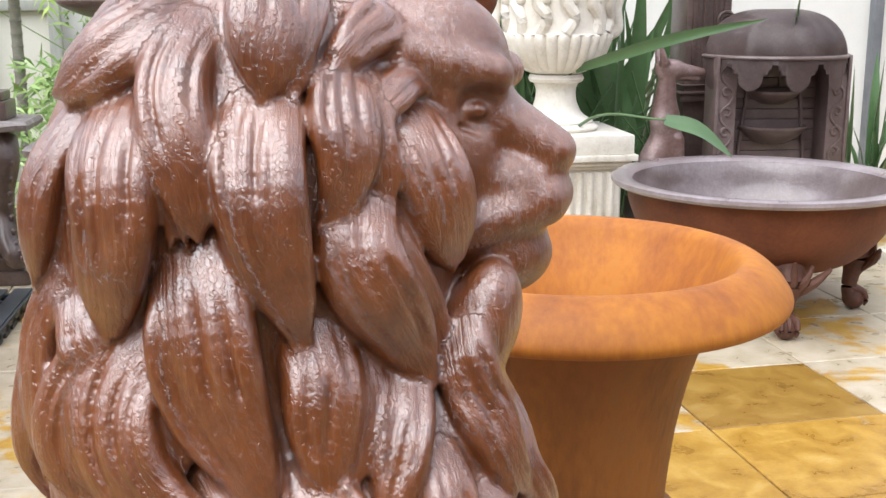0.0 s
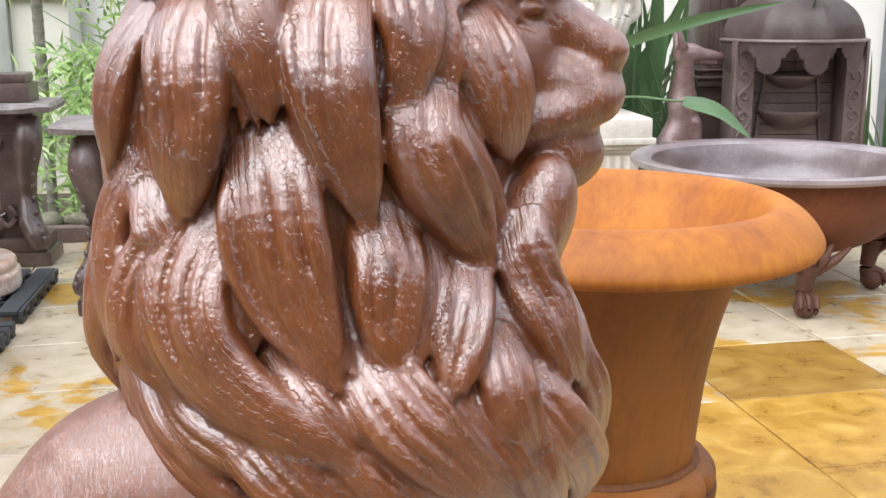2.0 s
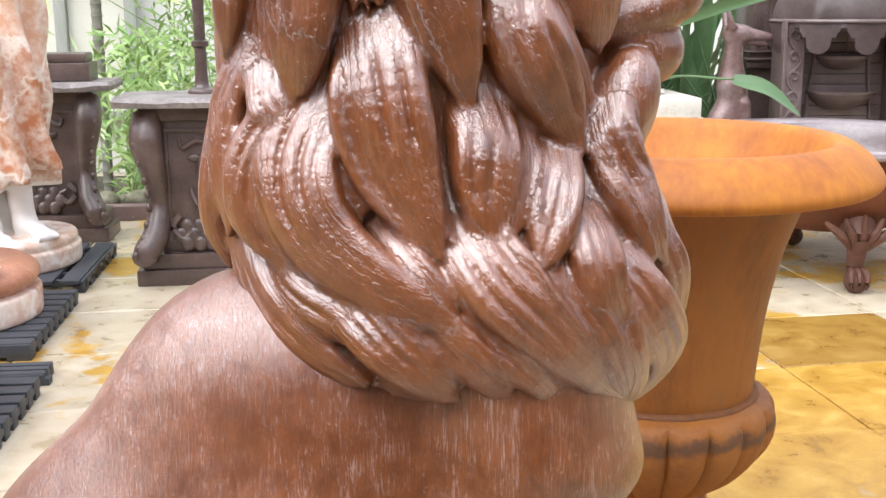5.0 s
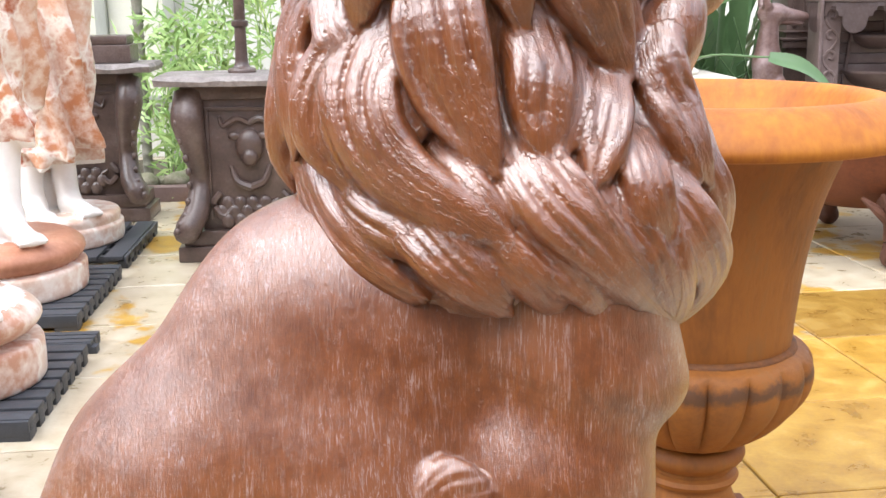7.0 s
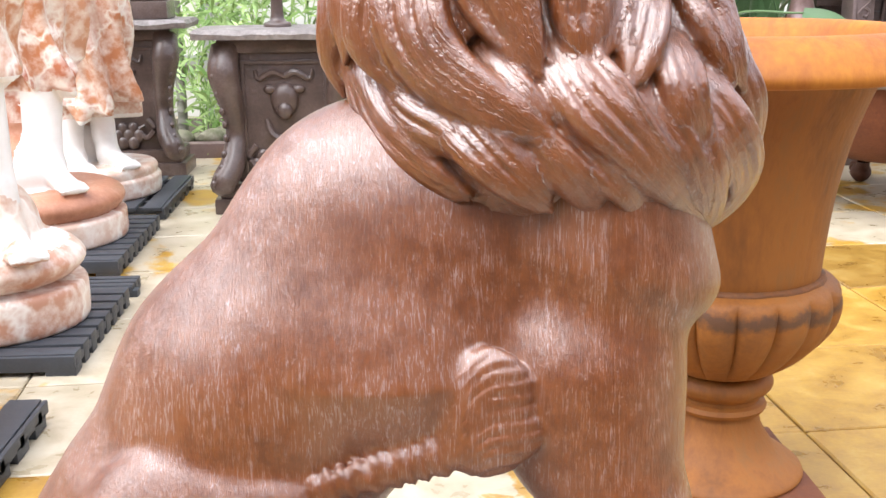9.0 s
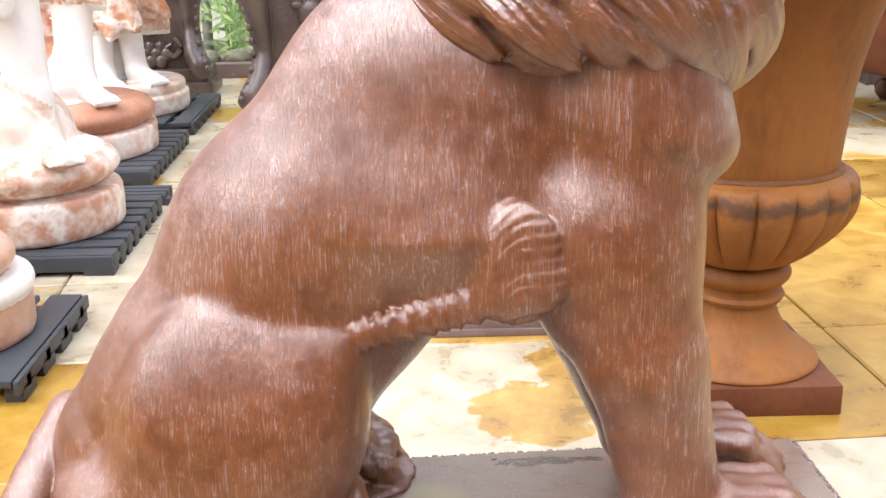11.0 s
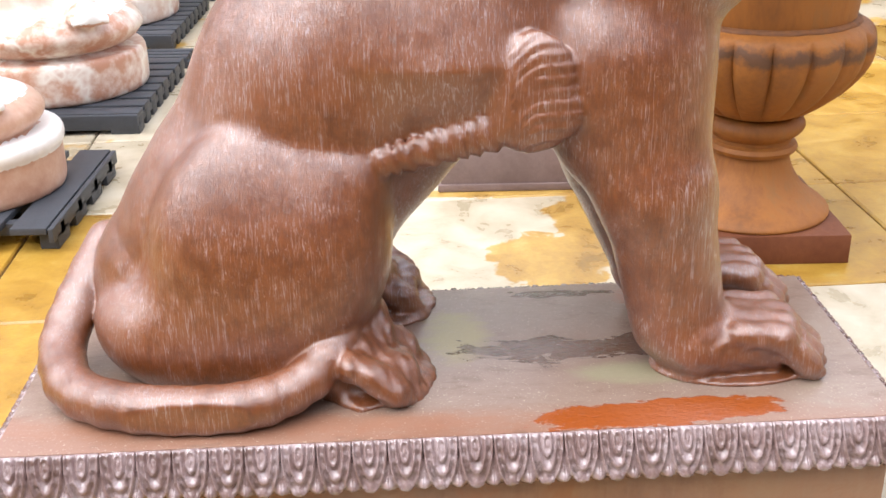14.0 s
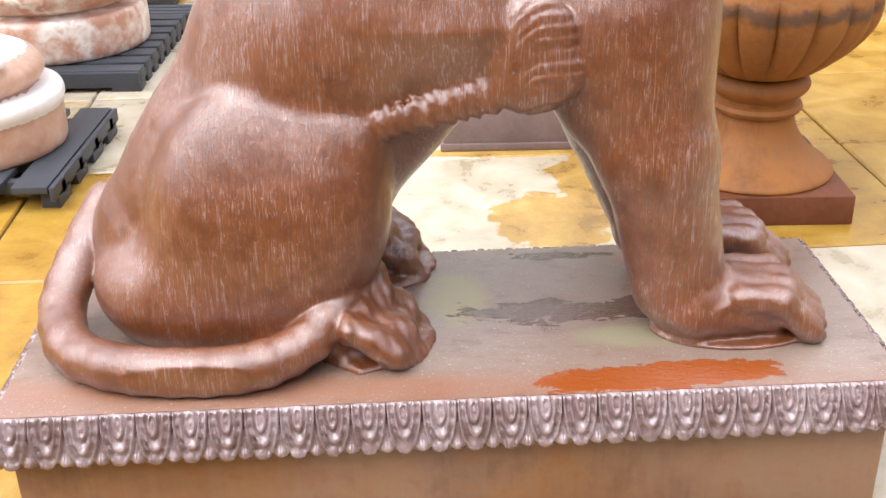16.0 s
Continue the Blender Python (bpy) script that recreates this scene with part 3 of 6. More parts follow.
def cone(p, a, b, ra, rb, flat=1.0):
    """Distance to a tapered limb from a to b; flat squeezes it across the lion."""
    a, b = np.array(a, float), np.array(b, float)
    s = np.array((1.0, flat, 1.0))
    d = (b - a) * s
    q = (p - a) * s
    h = np.clip(q @ d / max(d @ d, 1e-9), 0, 1)
    return np.linalg.norm(q - h[:, None] * d, axis=1) - (ra + (rb - ra) * h)


def egg(p, c, r, turn=0.0, nod=0.0):
    """Distance, roughly, to an ellipsoid; turn about z and nod about y in degrees."""
    q = p - np.array(c, float)
    t = math.radians(turn)
    x, y = q[:, 0] * math.cos(t) + q[:, 1] * math.sin(t), -q[:, 0] * math.sin(t) + q[:, 1] * math.cos(t)
    n = math.radians(nod)
    x, z = x * math.cos(n) + q[:, 2] * math.sin(n), -x * math.sin(n) + q[:, 2] * math.cos(n)
    r = np.array(r, float)
    q = np.stack((x, y, z), 1)
    k0 = np.linalg.norm(q / r, axis=1)
    k1 = np.linalg.norm(q / (r * r), axis=1)
    return k0 * (k0 - 1) / np.maximum(k1, 1e-6)


def mane_field(p):
    d = egg(p, (0.085, MY - 0.006, 1.090), (0.262, 0.200, 0.200))
    d = smin(d, egg(p, (0.028, MY + 0.01, 1.38), (0.252, 0.170, 0.32)), 0.08)
    d = smin(d, egg(p, (-0.070, MY, 1.205), (0.168, 0.128, 0.150)), 0.04)
    d = smin(d, egg(p, (0.225, MY - 0.02, 1.09), (0.120, 0.138, 0.185)), 0.06)
    return smin(d, egg(p, (0.274, MY - 0.064, 1.304), (0.057, 0.060, 0.092), 0, -18), 0.012)


HEAD = (0.185, 1.385, 1.47)
FACE_TURN = -20.0


def face_point(u, v, w):
    t = math.radians(FACE_TURN)
    return (HEAD[0] + u * math.cos(t) - v * math.sin(t), HEAD[1] + u * math.sin(t) + v * math.cos(t), HEAD[2] + w)


def face_field(p):
    t = FACE_TURN
    f = face_point
    d = egg(p, f(0.03, 0, 0.0), (0.122, 0.096, 0.15), t)
    d = smin(d, egg(p, f(0.03, 0, 0.12), (0.112, 0.083, 0.085), t), 0.04)
    for s in (-1, 1):
        d = smin(d, cone(p, f(0.040, s * 0.072, 0.128), f(0.132, s * 0.040, 0.106), 0.032, 0.022), 0.012)     # brow
        d = smax(d, -egg(p, f(0.135, s * 0.066, 0.066), (0.036, 0.026, 0.022), t, -15), 0.016)             # eye hollow
    d = smin(d, cone(p, f(0.085, 0, 0.085), f(0.192, 0, 0.020), 0.036, 0.027, 0.8), 0.016)
    muzzle = egg(p, f(0.148, 0, -0.018), (0.070, 0.054, 0.046), t, -14)
    for s in (-1, 1):
        muzzle = smin(muzzle, cone(p, f(0.186, s * 0.022, -0.036), f(0.085, s * 0.068, -0.070), 0.026, 0.028), 0.012)
    d = smin(d, muzzle, 0.012)
    for s in (-1, 1):
        d = smin(d, egg(p, f(0.112, s * 0.050, 0.068), (0.015, 0.012, 0.010), t), 0.004)
        d = smax(d, -cone(p, f(0.100, s * 0.066, 0.052), f(0.122, s * 0.056, 0.044), 0.004, 0.003), 0.004)
        d = smax(d, -cone(p, f(0.216, s * 0.024, 0.004), f(0.196, s * 0.036, -0.006), 0.007, 0.004), 0.005)
    d = smin(d, egg(p, f(0.146, 0, -0.100), (0.048, 0.050, 0.040), t, 8), 0.022)
    for s in (-1, 1):
        d = smax(d, -cone(p, f(0.214, s * 0.014, -0.066), f(0.10, s * 0.090, -0.088), 0.0028, 0.0025), 0.004)
    return smin(d, cone(p, f(0.05, 0, -0.080), f(0.13, 0, -0.100), 0.070, 0.042), 0.03)


def body_field(p):
    q = p.copy()
    q[:, 1] = LY - np.abs(q[:, 1] - LY)          # both flanks alike
    d = cone(p, (0.10, LY, 0.93), (-0.14, LY, 0.90), 0.160, 0.210, 1.80)
    d = smin(d, cone(p, (-0.14, LY, 0.90), (-0.315, LY, 0.695), 0.210, 0.212, 1.66), 0.05)
    d = smin(d, cone(p, (-0.315, LY, 0.695), (-0.46, LY, 0.47), 0.212, 0.20, 1.36), 0.05)
    d = smin(d, cone(p, (-0.46, LY, 0.47), (-0.565, LY, 0.37), 0.20, 0.175, 1.2), 0.05)
    d = smin(d, egg(p, (-0.15, LY, 0.79), (0.22, 0.150, 0.165)), 0.07)
    d = smin(d, egg(p, (0.145, LY, 0.80), (0.115, 0.120, 0.17)), 0.05)
    # the shoulder blade's long bulge, parted from the upper foreleg by a soft furrow
    lean = q.copy()
    lean[:, 1] -= 0.50 * np.maximum(q[:, 2] - 0.76, 0)
    d = smin(d, egg(lean, (-0.165, LY - 0.090, 0.86), (0.172, 0.100, 0.225), 0, 18), 0.030)
    d = smin(d, egg(q, (0.118, LY - 0.080, 0.720), (0.118, 0.064, 0.17), 0, -8), 0.07)
    d = smax(d, -cone(q, (-0.012, LY - 0.176, 0.95), (0.000, LY - 0.186, 0.80), 0.018, 0.010), 0.035)
    # the smooth bib under the mane, with an edge where it ends on the chest
    bib = cone(p, (0.140, LY, 1.02), (0.170, LY, 0.84), 0.136, 0.152, 0.92)
    bib = smax(bib, (0.902 - 0.26 * p[:, 0] + 0.006 * np.sin(p[:, 0] * 40) - p[:, 2]) / 1.03, 0.060)
    d = smin(d, bib, 0.062)
    # forelegs and paws
    ly = LY - 0.112
    g = q.copy()                                 # the far leg stands a little further back
    g[:, 0] += np.where(p[:, 1] > LY, 0.034, 0.0) * np.clip((p[:, 2] - 0.33) / 0.15, 0, 1)
    d = smin(d, cone(g, (0.140, ly + 0.020, 0.74), (0.176, ly, 0.55), 0.092, 0.086, 1.2), 0.07)
    d = smin(d, cone(g, (0.176, ly, 0.55), (0.222, ly, 0.33), 0.086, 0.076, 1.12), 0.03)
    paw = cone(q, (0.245, ly, 0.300), (0.37, ly, 0.292), 0.066, 0.050, 0.82)
    for i in range(4):
        y = ly + (i - 1.5) * 0.037
        out = 0.448 - 0.014 * abs(i - 1.7)
        toe = cone(q, (0.31, y, 0.328), (out - 0.05, y, 0.322), 0.021, 0.024)
        toe = smin(toe, cone(q, (out - 0.05, y, 0.318), (out, y, 0.272), 0.023, 0.023), 0.010)
        toe = smin(toe, egg(q, (out + 0.012, y, 0.258), (0.018, 0.012, 0.014)), 0.004)
        paw = smin(paw, toe, 0.009)
    paw = paw - 0.0012 * np.sin(q[:, 0] * 130 + 3 * np.sin(q[:, 2] * 90)) * np.sin(q[:, 1] * 140)
    d = smin(d, paw, 0.014)
    d = smin(d, egg(q, (0.315, ly, 0.247), (0.138, 0.080, 0.009)), 0.012)
    # haunch: a broad thigh with a flat outer side and a shelf along its top
    thigh = egg(q, (-0.425, LY - 0.095, 0.462), (0.190, 0.160, 0.226), 0, -12)
    thigh = smin(thigh, cone(q, (-0.315, LY - 0.100, 0.585), (-0.400, LY - 0.100, 0.36), 0.086, 0.090, 1.0), 0.035)
    thigh = smin(thigh, egg(q, (-0.525, LY - 0.055, 0.33), (0.205, 0.175, 0.125)), 0.05)
    thigh = smax(thigh, LY - 0.226 - q[:, 1] + 0.24 * (q[:, 2] - 0.52 + np.sqrt((q[:, 2] - 0.52) ** 2 + 0.006)), 0.040)
    d = smin(d, thigh, 0.010)
    fy = LY - 0.150
    foot = cone(q, (-0.42, fy, 0.275), (-0.275, fy, 0.280), 0.055, 0.048, 0.8)
    foot = smin(foot, egg(q, (-0.305, fy + 0.05, 0.325), (0.070, 0.06, 0.055), 0, -25), 0.03)
    for i in range(4):
        y = fy + (i - 1.6) * 0.044
        foot = smin(foot, cone(q, (-0.295, y, 0.312), (-0.236 + 0.014 * (i % 2), y, 0.276), 0.026, 0.031), 0.012)
    foot = smin(foot, egg(q, (-0.270, fy + 0.02, 0.247), (0.100, 0.11, 0.016)), 0.015)
    knob = np.sin(q[:, 0] * 61 + 2 * np.sin(q[:, 2] * 47)) * np.sin(q[:, 1] * 57 + 1.5 * np.sin(q[:, 0] * 43)) + 0.6 * np.sin(q[:, 2] * 88 + q[:, 0] * 70)
    knob = knob + 0.5 * np.sin(q[:, 0] * 170 + q[:, 1] * 90) * np.sin(q[:, 1] * 150 - q[:, 2] * 120)
    foot = foot - 0.0040 * knob
    d = smin(d, foot, 0.010)
    # tail, curled round the near haunch
    tail = [(-0.725, 1.33, 0.42), (-0.762, 1.24, 0.348), (-0.772, 1.165, 0.302), (-0.732, 1.076, 0.281), (-0.64, 1.022, 0.280),
            (-0.53, 1.008, 0.280), (-0.435, 1.020, 0.283), (-0.365, 1.062, 0.298), (-0.318, 1.118, 0.338)]
    tail = [tuple(v) for v in curve_points(tail, 18)]
    for k in range(len(tail) - 1):
        d = smin(d, cone(p, tail[k], tail[k + 1], 0.037, 0.037 if k < 13 else 0.032), 0.006)
    # belly, its fringe of hair, and the tuft at the elbow
    d = smin(d, cone(p, (-0.26, LY, 0.66), (0.05, LY, 0.70), 0.05, 0.06, 0.6), 0.05)
    ruffle = cone(q, (-0.238, LY - 0.146, 0.616), (-0.072, LY - 0.146, 0.664), 0.024, 0.032, 1.9)
    comb = np.mod(q[:, 0] * 0.96 + q[:, 2] * 0.50 + 0.007 * np.sin(q[:, 0] * 55) + 1.0, 0.0260) - 0.0130
    ruffle = ruffle + 0.0065 * np.exp(-(comb / 0.0042) ** 2) + 0.0024 * comb / 0.013
    d = smin(d, ruffle, 0.012)
    tuft = egg(q, (-0.022, LY - 0.146, 0.722), (0.064, 0.027, 0.090), 0, -8)
    tuft = smin(tuft, egg(q, (0.000, LY - 0.143, 0.676), (0.058, 0.024, 0.036), 0, 14), 0.03)
    along = (q[:, 2] - 0.70) - (q[:, 0] + 0.022) * 0.55 + (q[:, 0] + 0.02) ** 2 * 7.0 + 0.003 * np.sin(q[:, 0] * 75)
    tuft = tuft + 0.0026 * np.exp(-(np.abs(np.mod(along, 0.0175) - 0.00875) / 0.0030) ** 2) * np.clip((q[:, 0] + 0.085) / 0.05, 0.15, 1)
    return smin(d, tuft, 0.007)


def near_side(x, z, field, sign=-1.0):
    """The y at which the surface is met from one side, over arrays x and z."""
    x, z = np.broadcast_arrays(np.asarray(x, float), np.asarray(z, float))
    x, z = x.ravel(), z.ravel()
    y = np.full(x.shape, MY + sign * 0.40)
    for _ in range(60):
        d = field(np.stack((x, y, z), 1))
        step = np.clip(d, -0.02, 0.05) * 0.7
        y = np.clip(y - sign * step, MY - 0.42, MY + 0.42)
        y = np.where(sign * (y - MY) < 0.02, MY + sign * 0.02, y)
    return y


def lion():
    """The whole statue in one mesh: a smooth body, and the head with its mane of carved locks."""
    pts, quads = skin(body_field, (-0.85, 0.98, 0.236), (0.49, 1.60, 1.14), 0.0044)
    verts, faces, flow = [pts], [quads], [np.stack((pts[:, 0], pts[:, 2], pts[:, 1] * 70), 1)]
    body_count = len(pts)
    step = 0.0032
    lo, hi = (-0.285, 1.055, 0.885), (0.455, 1.605, 1.80)
    axes = [np.arange(a, b + step, step) for a, b in zip(lo, hi)]
    shape = tuple(len(a) for a in axes)
    grid = np.stack(np.meshgrid(*axes, indexing="ij"), -1).astype(np.float32)
    flat = grid.reshape(-1, 3)

    def spread(field):
        """The field over the grid: a coarse look first, then the cells near the surface."""
        index = [np.minimum(np.arange(0, n + 3, 4), n - 1) for n in shape]
        rough = grid[np.ix_(*index)]
        out = field(rough.reshape(-1, 3)).astype(np.float32).reshape(rough.shape[:3])
        for k, n in enumerate(shape):
            out = np.take(out, np.minimum((np.arange(n) + 2) // 4, len(index[k]) - 1), axis=k)
        out = out.reshape(-1)
        fresh = np.flatnonzero(np.abs(out) < 0.022)
        out[fresh] = np.concatenate([field(c) for c in np.array_split(flat[fresh], 10)])
        return out
    mane, face = spread(mane_field), spread(face_field)
    dist = smin(mane + 0.014, face, 0.012).reshape(shape)
    guide = np.stack((flat[:, 0], flat[:, 2], flat[:, 1] * 70), 1).astype(np.float32).reshape(shape + (3,))
    hair = (mane < face + 0.004).astype(np.float32).reshape(shape)
    rng = np.random.RandomState(11)

    def slope(p):
        e = 0.004
        g = np.stack([mane_field(p + e * np.eye(3)[k]) - mane_field(p - e * np.eye(3)[k]) for k in range(3)], 1)
        return g / np.maximum(np.linalg.norm(g, axis=1)[:, None], 1e-6)

    def strand(a, b, c, d, half, thick, grooves, side):
        n = 17
        line = np.array([tuple(q) for q in curve_points([(q[0], 0, q[1]) for q in (a, b, c, d)], n)])
        for _ in range(16):                           # keep the hair on the mane
            probe = line.copy()
            probe[:, 1] = MY
            out = mane_field(probe) > -0.006
            line[:, 0] += np.where(out, np.sign(0.06 - line[:, 0]) * 0.006, 0)
        for _ in range(4):
            line[1:-1, 0] = (line[:-2, 0] + line[1:-1, 0] * 2 + line[2:, 0]) / 4
        line[:, 1] = near_side(line[:, 0], line[:, 2], mane_field, side)
        for _ in range(3):
            line[1:-1, 1] = (line[:-2, 1] + line[1:-1, 1] * 2 + line[2:, 1]) / 4
        t = np.gradient(line, axis=0)
        t /= np.linalg.norm(t, axis=1)[:, None]
        nn = slope(line)
        nn[:, 1] += side * 0.45
        for _ in range(4):
            nn[1:-1] = (nn[:-2] + nn[1:-1] * 2 + nn[2:]) / 4
        nn -= (nn * t).sum(1)[:, None] * t
        nn /= np.linalg.norm(nn, axis=1)[:, None]
        s = np.linspace(0, 1, n)
        taper = np.maximum(1 - (np.maximum(s - 0.48, 0) / 0.53) ** 2.0, 0.02) ** 0.72
        wide = half * np.maximum((0.82 + 0.18 * np.sin(np.minimum(s / 0.40, 1) * math.pi / 2)) * taper, 0.12)
        high = np.maximum(thick * (0.70 + 0.30 * np.sin(math.pi * np.clip(s, 0, 1))) * taper ** 0.6, 0.006)
        rise = thick * (-0.85 + 1.45 * np.sin(math.pi / 2 * np.clip(s / 0.50, 0, 1)) - 0.40 * np.clip(s - 0.5, 0, 1)) - 0.008
        line = line + nn * rise[:, None]
        i0 = [max(0, int((line[:, k].min() - half - 0.02 - lo[k]) / step)) for k in range(3)]
        i1 = [min(shape[k], int((line[:, k].max() + half + 0.02 - lo[k]) / step) + 2) for k in range(3)]
        cut = tuple(slice(u, v) for u, v in zip(i0, i1))
        p = grid[cut].reshape(-1, 3)
        if not len(p):
            return
        best = np.full(len(p), 1e9, np.float32)
        u = np.zeros(len(p), np.float32)
        for k in range(n - 1):
            seg = (line[k + 1] - line[k]).astype(np.float32)
            rel = p - line[k].astype(np.float32)
            h = np.clip(rel @ seg / (seg @ seg), 0, 1)
            r = ((rel - h[:, None] * seg) ** 2).sum(1)
            m = r < best
            best[m], u[m] = r[m], (k + h)[m]
        keep = best < (half + 0.03) ** 2
        p, u = p[keep], np.minimum(u[keep], n - 1.0001)
        w, h = np.interp(u, np.arange(n), wide), np.interp(u, np.arange(n), high)
        low = np.minimum(u.astype(int), n - 2)
        part_ = (u - low)[:, None]
        off = p - (line[low] * (1 - part_) + line[low + 1] * part_)
        tt = t[low] * (1 - part_) + t[low + 1] * part_
        nu = nn[low] * (1 - part_) + nn[low + 1] * part_
        bb = np.cross(nu, tt)
        x, y, z = (off * bb).sum(1), (off * nu).sum(1), (off * tt).sum(1)
        phase, lean = rng.uniform(0, 6.28), rng.choice((-1, 1)) * rng.uniform(0.3, 0.9)
        q = x / w
        y2 = y - h * lean * q * 0.5
        r = (np.abs(q) ** 2.7 + np.abs(y2 / h) ** 2.7 + np.abs(z / np.minimum(w, h)) ** 2.7) ** (1 / 2.7)
        d = (r - 1) * np.minimum(w, h) * 0.9
        sv = u / (n - 1)
        bow = 0.25 * np.sin(sv * 3.0 + phase)
        comb = np.sin(q * half * 480 + 2.2 * np.sin(sv * 4 + phase)) * np.clip(np.sin(sv * 9 + q * 3 + phase) + 0.6, 0, 1)
        d = d + 0.0003 * comb * (y > 0)
        for k in range(grooves):                      # short chisel cuts along the lock
            c0 = -0.70 + 1.4 * (k + 0.5) / grooves + rng.uniform(-0.15, 0.15)
            s0, s1 = rng.uniform(0.0, 0.35), rng.uniform(0.40, 0.65)
            deep = min(0.0068, thick * 0.26) * rng.uniform(0.4, 1.0)
            fade = np.clip(np.minimum(sv - s0, s0 + s1 - sv) / 0.16, 0, 1)
            fade = fade * fade * (3 - 2 * fade)
            gap = (q - c0 - bow * (0.5 - abs(c0) * 0.4)) * w
            d = d + deep * np.exp(-(gap / 0.0042) ** 2) * (y > -h * 0.3) * fade
        full = np.full(keep.shape, 1.0)
        full[keep] = d
        old = dist[cut].reshape(-1)
        mine = full < old
        dist[cut] = smin(old, full, 0.007).reshape(dist[cut].shape)
        gv = guide[cut].reshape(-1, 3).copy()
        mk = mine[keep]
        idx = np.flatnonzero(keep)[mk]
        gv[idx] = np.stack((x[mk] + phase, sv[mk] * 0.28 + phase, np.full(mk.sum(), phase)), 1)
        guide[cut] = gv.reshape(guide[cut].shape)
        hv = hair[cut].reshape(-1).copy()
        hv[idx] = 1
        hair[cut] = hv.reshape(hair[cut].shape)

    def lock(a, b, c, d, half, plump=0.60):
        """One carved lock, from its root a to its tip d in the side view (x, z), and its fellow on the far flank."""
        cuts = 2 if half < 0.028 else 3
        strand(a, b, c, d, half, half * plump, cuts, 1.0)
        strand(a, b, c, d, half, half * plump, cuts, -1.0)
        pts = [Vector(q) for q in (a, b, c, d)]
        for sg in (-1, 1) if half > 0.028 else ():        # finer strands combed along it, ending apart
            ends = []
            for i, k in enumerate((rng.uniform(0.2, 0.5), rng.uniform(0.45, 0.75), rng.uniform(0.3, 0.6), rng.uniform(0.1, 0.5))):
                way = (pts[min(i + 1, 3)] - pts[max(i - 1, 0)]).normalized()
                ends.append(pts[i] + Vector((-way.y, way.x)) * sg * half * k)
            ends[0] = ends[0].lerp(ends[1], rng.uniform(0.1, 0.5))
            ends[3] = ends[3].lerp(ends[2], rng.uniform(-0.15, 0.5))
            strand(*[tuple(q) for q in ends], half * rng.uniform(0.26, 0.40), half * plump * rng.uniform(0.62, 0.80), 1, -1.0)

    lock((-0.033, 1.651), (-0.075, 1.619), (-0.115, 1.590), (-0.158, 1.563), 0.034)
    lock((-0.040, 1.690), (-0.073, 1.651), (-0.101, 1.624), (-0.136, 1.597), 0.030)
    lock((-0.092, 1.566), (-0.097, 1.498), (-0.095, 1.427), (-0.109, 1.352), 0.045)
    lock((-0.138, 1.554), (-0.171, 1.493), (-0.183, 1.431), (-0.190, 1.374), 0.025)
    lock((-0.014, 1.646), (-0.039, 1.577), (-0.028, 1.504), (-0.017, 1.431), 0.035)
    lock((-0.073, 1.551), (-0.050, 1.504), (-0.038, 1.472), (-0.046, 1.423), 0.016)
    lock((0.049, 1.571), (0.041, 1.498), (0.048, 1.421), (0.081, 1.327), 0.046)
    lock((0.061, 1.713), (0.060, 1.656), (0.056, 1.613), (0.048, 1.562), 0.046)
    lock((0.112, 1.690), (0.092, 1.645), (0.077, 1.603), (0.078, 1.561), 0.024)
    lock((0.247, 1.652), (0.200, 1.638), (0.154, 1.623), (0.118, 1.588), 0.031)
    lock((0.135, 1.596), (0.124, 1.548), (0.128, 1.499), (0.109, 1.437), 0.035)
    lock((0.154, 1.584), (0.160, 1.535), (0.165, 1.491), (0.169, 1.435), 0.018)
    lock((0.149, 1.539), (0.177, 1.559), (0.202, 1.574), (0.238, 1.557), 0.020)
    lock((0.207, 1.549), (0.214, 1.492), (0.228, 1.433), (0.238, 1.375), 0.039)
    lock((0.144, 1.468), (0.134, 1.404), (0.168, 1.340), (0.210, 1.262), 0.045)
    lock((0.170, 1.446), (0.196, 1.384), (0.221, 1.324), (0.222, 1.260), 0.018)
    lock((-0.023, 1.417), (-0.015, 1.330), (-0.000, 1.250), (0.042, 1.160), 0.053)
    lock((0.089, 1.333), (0.099, 1.280), (0.097, 1.232), (0.102, 1.176), 0.042)
    lock((0.142, 1.306), (0.146, 1.260), (0.137, 1.218), (0.123, 1.175), 0.021)
    lock((0.189, 1.289), (0.181, 1.236), (0.171, 1.189), (0.157, 1.142), 0.031)
    lock((0.243, 1.314), (0.259, 1.254), (0.279, 1.197), (0.315, 1.130), 0.033)
    lock((0.302, 1.262), (0.313, 1.210), (0.323, 1.163), (0.338, 1.121), 0.019)
    lock((0.216, 1.204), (0.220, 1.158), (0.231, 1.115), (0.257, 1.062), 0.030)
    lock((-0.086, 1.338), (-0.113, 1.251), (-0.073, 1.160), (0.058, 1.084), 0.049)
    lock((-0.072, 1.299), (-0.061, 1.252), (-0.047, 1.217), (-0.060, 1.184), 0.021)
    lock((-0.030, 1.186), (0.004, 1.151), (0.032, 1.116), (0.054, 1.083), 0.025)
    lock((-0.129, 1.316), (-0.154, 1.242), (-0.128, 1.169), (-0.033, 1.114), 0.022)
    lock((0.071, 1.196), (0.104, 1.135), (0.154, 1.076), (0.268, 0.963), 0.041)
    lock((0.056, 1.190), (0.066, 1.145), (0.086, 1.103), (0.129, 1.055), 0.020)
    lock((-0.074, 1.122), (-0.033, 1.083), (0.014, 1.038), (0.063, 0.988), 0.036)
    lock((0.020, 1.092), (0.061, 1.059), (0.096, 1.018), (0.127, 0.976), 0.028)
    lock((0.085, 1.091), (0.129, 1.055), (0.170, 1.006), (0.199, 0.962), 0.029)
